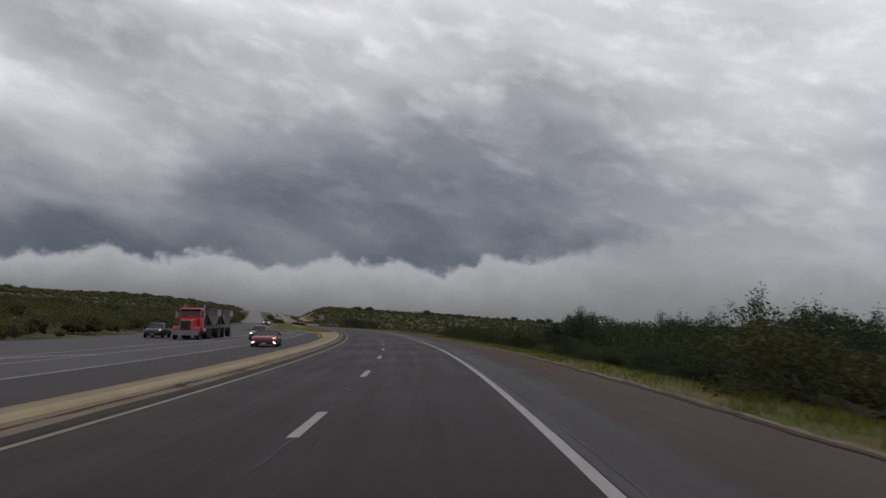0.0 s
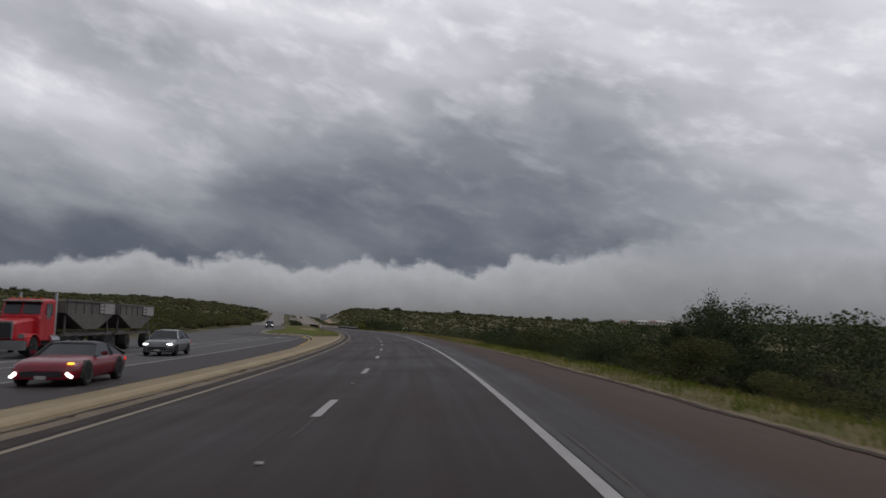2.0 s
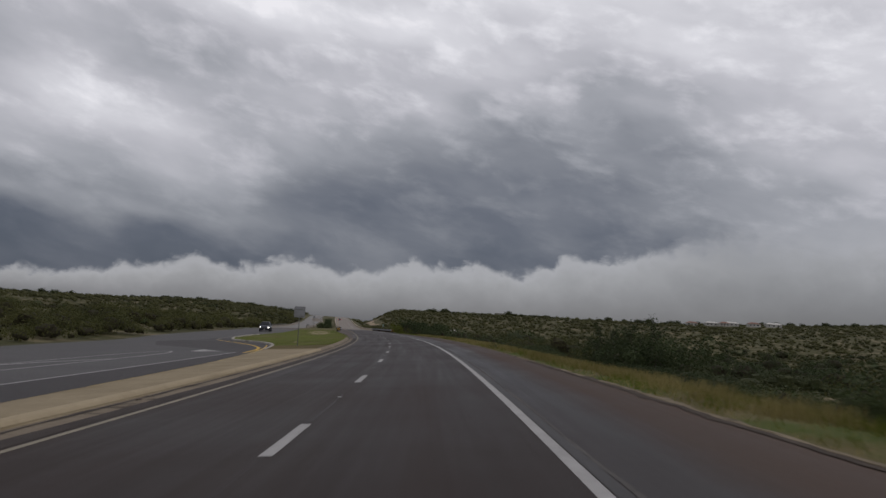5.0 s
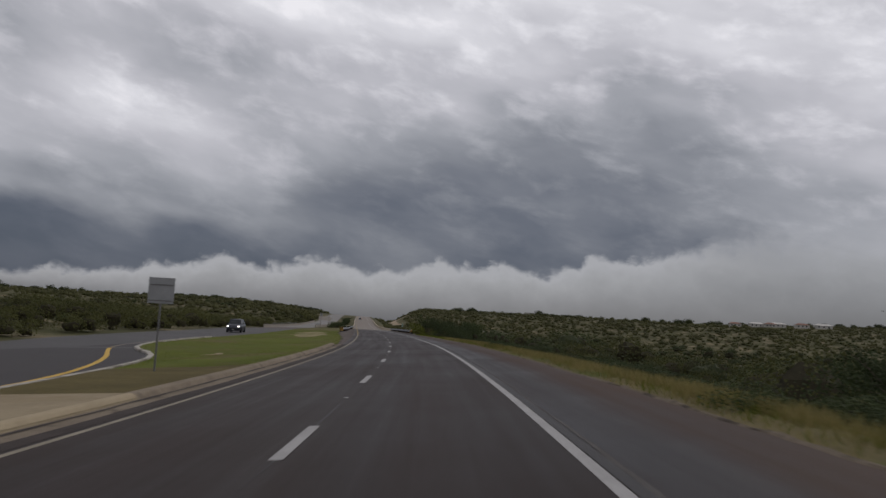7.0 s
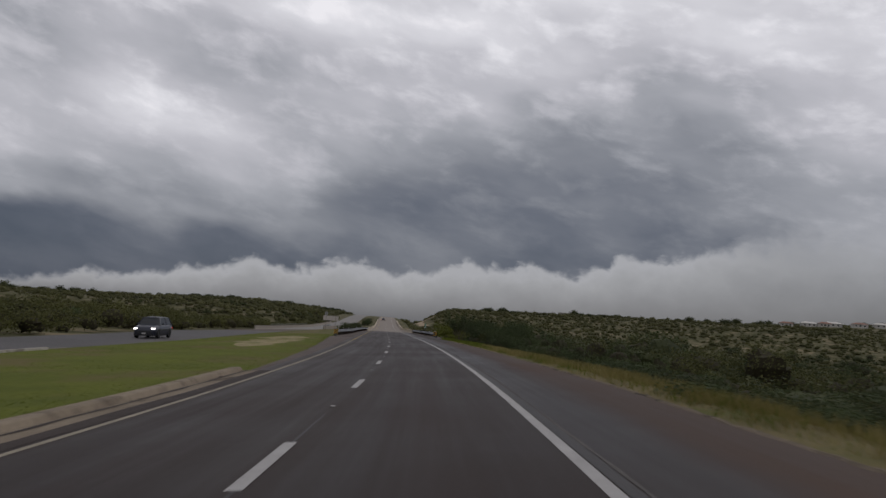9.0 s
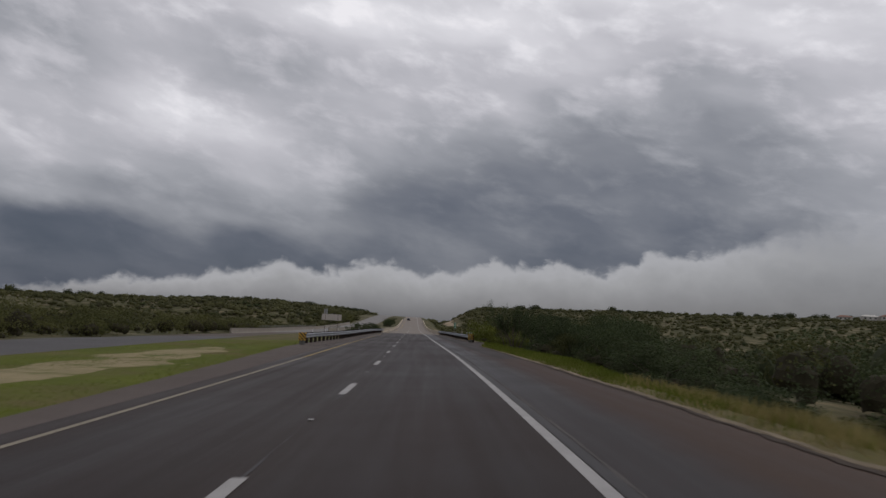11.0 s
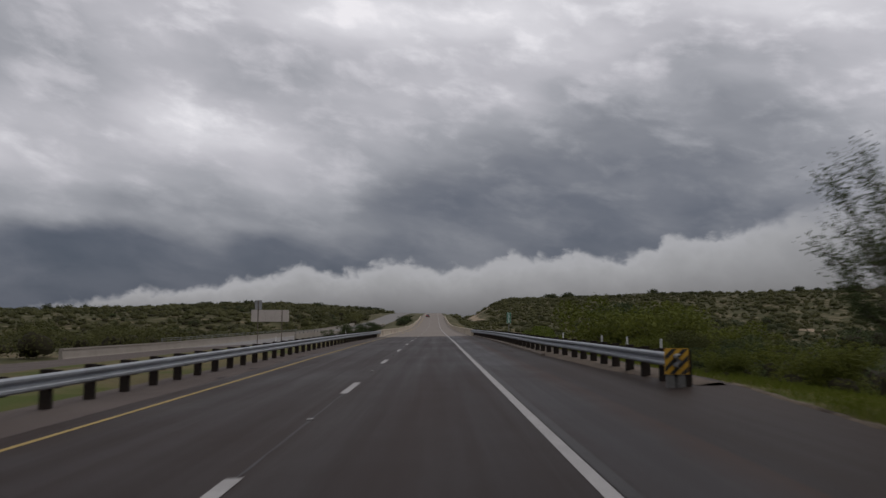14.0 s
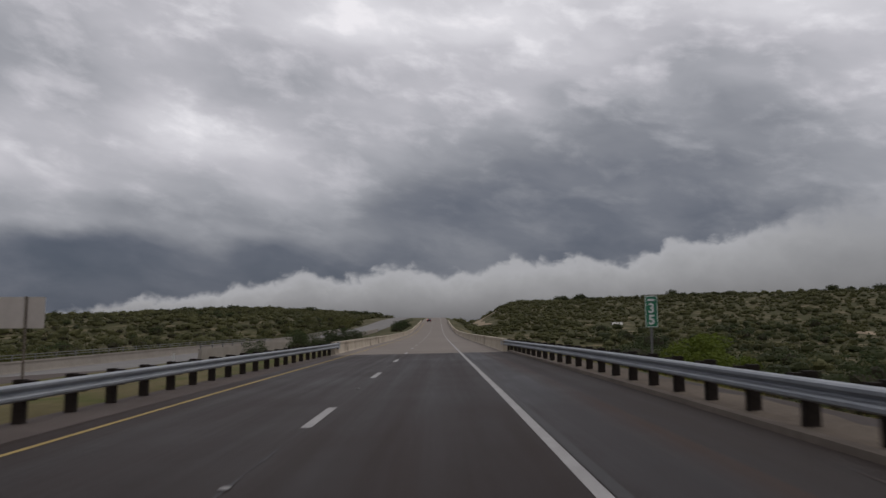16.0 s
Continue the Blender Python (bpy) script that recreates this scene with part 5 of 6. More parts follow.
def guardrail(s0, s1, dfun, face, label, studs=(), close=0):
    """A W-beam on wooden posts, the first few set closer; face: +1 shows its waves to greater d."""
    base = frame_at(s0, float(dfun(s0)))
    rail = thing("guardrail", base, label, "guardrail")
    ss = np.append(np.arange(s0, s1, 1.0), s1)
    prof = [(a * face, z) for a, z in W_BEAM] + [((a - 0.012) * face, z) for a, z in W_BEAM[::-1]]
    cols = [on(ss, dfun(ss) + a, z) for a, z in prof]
    n = len(cols)
    f = [(i * n + j, i * n + (j + 1) % n, (i + 1) * n + (j + 1) % n, (i + 1) * n + j) for i in range(len(ss) - 1) for j in range(n)]
    me = mesh_from("rail", np.stack(cols, 1).reshape(-1, 3), f, GALVANISED)
    put(part("rail", me, None), rail, Matrix())
    bm = bmesh.new()
    box(bm, -0.1, 0.1, -0.1, 0.1, -0.5, 0.78, 0.012)
    post = bpy.data.meshes.new("post")
    bm.to_mesh(post)
    bm.free()
    post.materials.append(POST_WOOD)
    bm = bmesh.new()
    box(bm, -0.09, 0.09, -0.09, 0.09, 0.40, 0.76, 0.01)
    block = bpy.data.meshes.new("block")
    bm.to_mesh(block)
    bm.free()
    block.materials.append(POST_WOOD)
    bm = bmesh.new()
    box(bm, -0.024, 0.024, -0.012, 0.012, 0.6, 1.0, 0.004)
    flag = bpy.data.meshes.new("reflector")
    bm.to_mesh(flag)
    bm.free()
    flag.materials.append(WHITE_PLASTIC)
    for i, s in enumerate(np.concatenate([s0 + 0.6 + 1.57 * np.arange(close), np.arange(s0 + 0.6 + 1.57 * close, s1, 1.905)])):
        d = float(dfun(s))
        tilt = random.uniform(-1.2, 1.2)
        put(part("post", post, None), rail, frame_at(s, d - face * 0.30) @ pose(0, 0, 0, tilt, tilt * 0.6, 0))
        put(part("block", block, None), rail, frame_at(s, d - face * 0.10))
        if i in studs:
            put(part("reflector", flag, None, None, "white reflector blade"), rail, frame_at(s, d - face * 0.24))
    # lapped beams and a flat shoe where the rail meets the parapet
    ss = np.arange(s1 - 4.0, s1 + 0.01, 1.0)
    cols = [on(ss, dfun(ss) + (a + 0.022) * face, 0.55 + (z - 0.55) * 1.12) for a, z in W_BEAM] + [on(ss, dfun(ss) + (a - 0.01) * face, 0.55 + (z - 0.55) * 1.12) for a, z in W_BEAM[::-1]]
    n = len(cols)
    f = [(i * n + j, i * n + (j + 1) % n, (i + 1) * n + (j + 1) % n, (i + 1) * n + j) for i in range(len(ss) - 1) for j in range(n)] + [tuple(range(n)), tuple(range((len(ss) - 1) * n, len(ss) * n))]
    put(part("lapped_beam", mesh_from("lapped_beam", np.stack(cols, 1).reshape(-1, 3), f, GALVANISED), None), rail, Matrix())
    bm = bmesh.new()
    box(bm, -0.06, 0.06, -0.05, 0.85, 0.34, 0.82, 0.03)
    shoe = bpy.data.meshes.new("end_shoe")
    bm.to_mesh(shoe)
    bm.free()
    shoe.materials.append(GALVANISED)
    put(part("end_shoe", shoe, None), rail, frame_at(s1, float(dfun(s1)) + 0.03 * face))
    return rail


def left_rail(s):
    return np.interp(s, (254, 257, 262, 268, 276, 300, 330, 350, 358), (-6.45, -6.4, -6.2, -5.85, -5.5, -5.35, -5.15, -4.85, -4.75))


def right_rail(s):
    return np.interp(s, (270, 288, 296, 330, 350, 358), (7.3, 7.2, 7.0, 6.95, 6.6, 6.35))


guardrail(255.6, 355, left_rail, 1, "galvanised steel guardrail on dark wooden posts, median side", (2, 5, 9, 22, 36))
guardrail(277.8, 354, right_rail, -1, "galvanised steel guardrail on dark wooden posts above the slope", (1, 3, 5, 9), 8)


def object_marker(s, d, way, label):
    """A striped warning panel on a short post."""
    m = frame_at(s, d)
    ob = thing("object_marker", m, label, "road sign")
    box_part("post", (-0.04, 0.04, 0.02, 0.08, -0.3, 0.75), POST_WOOD, ob, 0.005)
    box_part("base", (-0.2, 0.2, 0.02, 0.16, -0.1, 0.27), PARAPET_WORN, ob, 0.02, "grey end block")
    box_part("panel", (-0.26, 0.26, -0.012, 0.012, 0.28, 0.84), MARK_YELLOW, ob, 0.004)
    for k in range(-3, 3):
        # black slanting stripes, cut to the panel
        bm = bmesh.new()
        a = k * 0.24 + 0.02
        quad = []
        for x, z in ((-0.25, a), (0.25, a + 0.5 * way), (0.25, a + 0.5 * way + 0.115), (-0.25, a + 0.115)):
            quad.append((x, z + 0.56 - 0.25 * way))
        inside = []
        n = len(quad)
        lo, hi = 0.29, 0.83
        for edge_z, keep in ((lo, 1), (hi, -1)):
            out = []
            for i in range(n):
                (x0, z0), (x1, z1) = quad[i], quad[(i + 1) % n]
                in0, in1 = (z0 - edge_z) * keep >= 0, (z1 - edge_z) * keep >= 0
                if in0:
                    out.append((x0, z0))
                if in0 != in1:
                    t = (edge_z - z0) / (z1 - z0)
                    out.append((x0 + t * (x1 - x0), edge_z))
            quad, n = out, len(out)
            if n < 3:
                break
        if n < 3:
            continue
        front = [bm.verts.new((x, -0.017, z)) for x, z in quad]
        back = [bm.verts.new((x, -0.0125, z)) for x, z in quad]
        bm.faces.new(front)
        for i in range(n):
            bm.faces.new((front[i], back[i], back[(i + 1) % n], front[(i + 1) % n]))
        part("stripe", bm, MARK_BLACK, ob, "black slanting stripe")
    return ob


object_marker(254.3, -6.45, -1, "yellow and black striped marker at the guardrail's end")
object_marker(278.1, 7.25, 1, "yellow and black striped marker before the slope-side guardrail")

# ---- bridges ----
PARAPET = surface("bridge_concrete", (0.35, 0.3, 0.235), (0.5, 0.435, 0.345), fine=5.0, coarse=0.5, rough=0.9, bump=0.3, bump_scale=25.0,
                  third=(0.17, 0.142, 0.112), third_scale=0.4, third_cut=(0.52, 0.72))
PARAPET_GREY = surface("grey_bridge_concrete", (0.225, 0.2, 0.172), (0.325, 0.292, 0.252), fine=5.0, coarse=0.5, rough=0.9, bump=0.3, bump_scale=25.0)


def parapet(name, s0, s1, dfun, side, high, material, label, step=3.0):
    """A bridge wall with a sloping face, thick cap and squared end; side: +1 stands right of d."""
    prof = ((0.0, 0.0), (0.05, 0.1), (0.1, high - 0.16), (0.04, high - 0.14), (0.04, high), (0.36, high), (0.36, -1.2), (0.0, -1.2))
    ob = strip(name, s0, s1, step, [((lambda s, a=a: dfun(s) + a * side), z) for a, z in prof], material, close=True)
    return structure(ob, label, "parapet")


def own_left(s):
    return np.interp(s, (352, 380, 420, 600), (-4.75, -4.75, -4.8, -4.9))


def own_right(s):
    return np.interp(s, (352, 380, 420, 600), (6.3, 6.45, 6.55, 6.6))


parapet("parapet", 354, 640, own_left, -1, 0.82, PARAPET, "beige concrete bridge parapet on the median side")
parapet("parapet", 353, 640, own_right, 1, 0.82, PARAPET, "beige concrete bridge parapet above the valley")
parapet("parapet", 322, 520, opp_far, -1, 0.85, PARAPET_GREY, "grey concrete parapet of the opposite bridge")
parapet("parapet", 363, 520, lambda s: opp_near(s), 1, 0.8, PARAPET_GREY, "grey concrete parapet of the opposite bridge")


def pipe_rail(s0, s1, dfun, base):
    """Two steel pipes on short posts on top of a parapet."""
    ob = thing("bridge_railing", frame_at(s0, float(dfun(s0)), base), "two steel pipes on short posts on the parapet", "railing")
    for z in (0.22, 0.42):
        cols = [on(np.arange(s0, s1, 3.0), dfun(np.arange(s0, s1, 3.0)) + 0.03 * math.cos(a), base + z + 0.03 * math.sin(a)) for a in np.arange(0, 6.28, 1.05)]
        n, m = len(cols), len(cols[0])
        f = [(i * n + j, i * n + (j + 1) % n, (i + 1) * n + (j + 1) % n, (i + 1) * n + j) for i in range(m - 1) for j in range(n)]
        put(part("pipe", mesh_from("pipe", np.stack(cols, 1).reshape(-1, 3), f, POST_STEEL), None), ob, Matrix())
    bm = bmesh.new()
    box(bm, -0.04, 0.04, -0.04, 0.04, -0.05, 0.44, 0.005)
    me = bpy.data.meshes.new("post")
    bm.to_mesh(me)
    bm.free()
    me.materials.append(POST_STEEL)
    for s in np.arange(s0 + 0.2, s1 - 2, 3.0):
        put(part("post", me, None), ob, frame_at(float(s), float(dfun(float(s))), base))


pipe_rail(344, 420, lambda s: opp_far(s) - 0.18, 0.85)
pipe_rail(363, 388, lambda s: opp_near(s) + 0.18, 0.8)


# ---- signs ----
def back_sign():
    ob = thing("road_sign", frame_at(150.4, -7.75, 0.1) @ pose(0, 0, 0, 0, -1.5, 0), "bare grey back of a square sign on a thin post", "road sign")
    box_part("post", (-0.03, 0.03, 0.0, 0.05, -0.4, 3.28), POST_STEEL, ob, 0.006)
    box_part("panel", (-0.46, 0.46, -0.012, -0.004, 2.42, 3.34), SIGN_BACK, ob, 0.003, "flat grey aluminium back")
    box_part("brace", (-0.4, 0.4, -0.03, -0.012, 2.5, 2.54), POST_STEEL, ob, 0.004)
    box_part("brace", (-0.4, 0.4, -0.03, -0.012, 3.06, 3.10), POST_STEEL, ob, 0.004)


back_sign()


def guide_sign():
    """The back of a wide guide sign with a small panel above it."""
    s, d = 328.0, -12.45
    p = on(s, d)
    up = 0.98 - p[2]
    ob = thing("guide_sign", frame_at(s, d), "pale blank back of a wide sign on two steel posts", "road sign")
    for x in (-1.05, 1.05):
        box_part("post", (x - 0.035, x + 0.035, -0.08, -0.02, -0.9, up + 1.05 + (0.8 if x < 0 else 0)), KERB_BROWN, ob, 0.01)
    for x0, x1 in ((-1.65, -0.42), (-0.41, 0.93), (0.94, 1.65)):
        box_part("panel", (x0, x1, -0.02, 0.0, up, up + 1.03), SIGN_BACK_PALE, ob, 0.003)
    box_part("top_panel", (-1.35, -0.75, -0.02, 0.0, up + 1.05, up + 1.86), SIGN_BACK, ob, 0.003, "small grey back panel on top")


guide_sign()


def milepost():
    """A green milepost: small bar above, then 3 and 5."""
    s, d = 324.8, 8.0
    p = on(s, d)
    m = pose(p[0] + 0.2, p[1], -0.76, 0, 0, math.degrees(float(np.interp(s, STEP, HEAD))))
    ob = thing("milepost", m, "narrow green milepost with white numerals 3 and 5", "road sign")
    box_part("post", (-0.03, 0.03, 0.0, 0.05, -0.6, 2.5), POST_STEEL, ob, 0.005)
    z0, k = 1.74, 0.9
    box_part("panel", (-0.18, 0.18, -0.02, -0.01, z0, z0 + k), SIGN_GREEN, ob, 0.003, "green panel")
    for a in ((-0.17, 0.17, z0 + 0.01, z0 + 0.026), (-0.17, 0.17, z0 + k - 0.026, z0 + k - 0.01), (-0.17, -0.154, z0 + 0.026, z0 + k - 0.026), (0.154, 0.17, z0 + 0.026, z0 + k - 0.026)):
        box_part("border", (a[0], a[1], -0.026, -0.0205, a[2], a[3]), SIGN_WHITE, ob, 0.001)
    box_part("bar", (-0.1, 0.1, -0.026, -0.0205, z0 + 0.755, z0 + 0.81), SIGN_WHITE, ob, 0.001, "white bar of small lettering")
    for text, z in (("3", z0 + 0.42), ("5", z0 + 0.09)):
        cu = bpy.data.curves.new("numeral", "FONT")
        cu.body, cu.size, cu.extrude, cu.align_x = text, 0.38, 0.003, "CENTER"
        cu.offset = 0.01
        t = new("numeral", cu)
        t.data.materials.append(SIGN_WHITE)
        t.parent = ob
        t.matrix_basis = pose(0, -0.0245, z, 90, 0, 0)
        t["label"] = "white numeral " + text


milepost()


# ---- stains, painted wet reflections, dirt and debris on the pavement ----
WET = surface("damp_dark_stain", (0.017, 0.014, 0.013), (0.034, 0.029, 0.028), fine=5.0, coarse=1.2, rough=0.75, bump=0.2, spec=0.12)
# pale base colour painted in place of the sky's reflection in wet pavement
PALE_REFLECTION = surface("painted_wet_reflection", (0.055, 0.049, 0.047), (0.085, 0.077, 0.074), fine=7.0, coarse=1.5, rough=0.6, bump=0.2)
RUST_STAIN = surface("reddish_stain", (0.042, 0.034, 0.031), (0.063, 0.05, 0.046), fine=7.0, coarse=1.0, rough=0.8, bump=0.3)


def blot(name, s, d, long, wide, material, label, seed):
    """A thin irregular patch lying on the pavement."""
    a = np.linspace(0, 2 * math.pi, 36, endpoint=False)
    r = 1 + 0.3 * np.sin(2 * a + seed) + 0.22 * np.sin(3 * a + seed * 2.3) + 0.16 * np.sin(7 * a + seed * 3.1) + 0.1 * np.sin(13 * a + seed)
    v = np.concatenate([on(s + long * r * np.cos(a), d + wide * r * np.sin(a), 0.003), [on(s, d, 0.004)]])
    n = len(a)
    structure(part(name, mesh_from(name, v, [(i, (i + 1) % n, n) for i in range(n)], material), None), label, "stain")


for i, (s, d, lo, wi) in enumerate(((252.2, -5.2, 0.5, 0.32), (252.9, -4.45, 0.4, 0.2), (254.6, -4.9, 0.7, 0.25), (257.5, -4.7, 0.5, 0.2), (261, -4.6, 0.8, 0.16), (285, -4.5, 0.35, 0.16), (289.5, -4.6, 0.4, 0.14), (294, -4.55, 0.3, 0.15), (298.5, -4.5, 0.45, 0.16), (303, -4.6, 0.3, 0.14))):
    blot("stain", s, d, lo, wi, WET, "dark damp stain on the inner shoulder", i * 1.7)
for i, (s, d, lo, wi) in enumerate(((246.5, 4.75, 0.8, 0.09), (247.6, 5.1, 0.5, 0.07), (251.5, -3.95, 0.9, 0.06))):
    blot("stain", s, d, lo, wi, PALE_REFLECTION, "pale streak painted as a wet reflection on the shoulder", i * 2.1)
for i, (s, d, lo, wi) in enumerate(((252.2, 5.75, 0.5, 0.2), (249.7, 4.95, 0.7, 0.22), (39.2, 4.9, 1.0, 0.2), (37.2, 5.65, 0.8, 0.2), (308, 6.1, 2.4, 0.09), (301, 5.9, 2.2, 0.08))):
    blot("stain", s, d, lo, wi, RUST_STAIN, "dark reddish stain on the shoulder", i * 1.3)


def clod(s, d, size, seed):
    """A little heap of dirt and dry weeds."""
    bm = bmesh.new()
    bmesh.ops.create_icosphere(bm, subdivisions=2, radius=1.0)
    for v in bm.verts:
        k = 1 + 0.25 * math.sin(4 * v.co.x + seed) * math.cos(5 * v.co.y + seed) + 0.12 * math.sin(9 * v.co.y + 7 * v.co.z + seed)
        v.co = Vector((v.co.x * 0.8 * k, v.co.y * 1.5 * k, max(v.co.z * 0.35 * k, -0.05))) * size
    ob = part("dirt_clod", bm, DIRT)
    ob.matrix_world = frame_at(s, d, 0.012)
    tagged(ob, "small dark heap of dirt in the gutter", "debris", "gutter debris")


for i, (s, d, size) in enumerate(((62.6, -4.66, 0.13), (61.5, -4.58, 0.07), (20.3, -4.62, 0.16), (21.2, -4.7, 0.09), (48, -4.6, 0.08), (84, -4.66, 0.07), (104, -4.6, 0.08), (168, -4.65, 0.09), (186.5, -4.75, 0.1))):
    clod(s, d, size, i * 1.9)
# ---- vehicles ----
RUBBER = surface("tyre_rubber", (0.012, 0.012, 0.012), (0.03, 0.03, 0.03), fine=20.0, coarse=3.0, rough=0.85, bump=0.3)
RIM = plain("dull_alloy", (0.3, 0.3, 0.31), 0.35, 0.8)
DARK_GLASS = plain("tinted_car_glass", (0.02, 0.023, 0.026), 0.12, 0.0, 0.0)
BLACK_TRIM = plain("black_plastic_trim", (0.015, 0.015, 0.016), 0.5)
CHROME = plain("chrome", (0.62, 0.62, 0.63), 0.2, 1.0)
RED_CAR = plain("dark_red_car_paint", (0.17, 0.003, 0.014), 0.25, 0.0, 0.15)
RED_TRUCK = plain("bright_red_truck_paint", (0.43, 0.008, 0.016), 0.4, 0.0, 0.1)
SILVER = plain("grey_car_paint", (0.12, 0.125, 0.13), 0.3, 0.5, 0.6)
NAVY = plain("dark_blue_car_paint", (0.010, 0.012, 0.026), 0.3, 0.0, 0.2)
TRAILER_GREY = surface("dusty_trailer_steel", (0.07, 0.064, 0.06), (0.16, 0.148, 0.138), fine=4.0, coarse=0.6, rough=0.7, bump=0.15)
PALE_BOARD = surface("pale_tarp_board", (0.28, 0.27, 0.26), (0.40, 0.39, 0.37), fine=4.0, coarse=0.8, rough=0.8, bump=0.15)
LAMP_WHITE = glowing("headlamp_on", (1.0, 0.97, 0.92), 3.0)
LAMP_AMBER = glowing("indicator_on", (1.0, 0.42, 0.05), 2.5)
TAIL_RED = glowing("tail_lamp_on", (1.0, 0.03, 0.02), 0.8)
AMBER = plain("amber_lens", (0.45, 0.16, 0.02), 0.3)


def wheel(parent, x, y, r, w, side):
    """A wheel with a tyre and a dished rim; its axle lies along x."""
    secs = []
    for a, k in ((-0.5, 0.62), (-0.5, 0.93), (-0.38, 1.0), (0.38, 1.0), (0.5, 0.93), (0.5, 0.62)):
        secs.append([Vector((a * w, k * r * math.cos(t), k * r * math.sin(t))) for t in np.arange(0, 6.2831, 6.2832 / 20)])
    bm = bmesh.new()
    loft(bm, secs)
    ob = part("wheel", bm, RUBBER, parent)
    ob.location = (x, y, r)
    secs = []
    for a, k in ((0.30, 0.3), (0.34, 0.5), (0.47, 0.58), (0.515, 0.64), (0.44, 0.64)):
        secs.append([Vector((side * a * w, k * r * math.cos(t), k * r * math.sin(t))) for t in np.arange(0, 6.2831, 6.2832 / 20)])
    bm = bmesh.new()
    loft(bm, secs)
    part("rim", bm, RIM, ob)
    return ob


def hull(L, half, low, tops, belt):
    """A car's lower body: rounded sections from nose to tail."""
    bm = bmesh.new()
    secs = []
    for u, w, zt, zb in tops:
        y, w = -L / 2 + L * u, half * w
        zm = zb + (zt - zb) * 0.55
        ring = [(-w * 0.86, zb), (-w * 0.97, zb + 0.07), (-w, zm), (-w * 0.97, zt - 0.09), (-w * 0.84, zt - 0.015), (-w * 0.4, zt + 0.012)]
        ring += [(-x, z) for x, z in ring[::-1]]
        secs.append([Vector((x, y, z)) for x, z in ring])
    loft(bm, secs)
    for f in bm.faces:
        f.smooth = True
    return bm


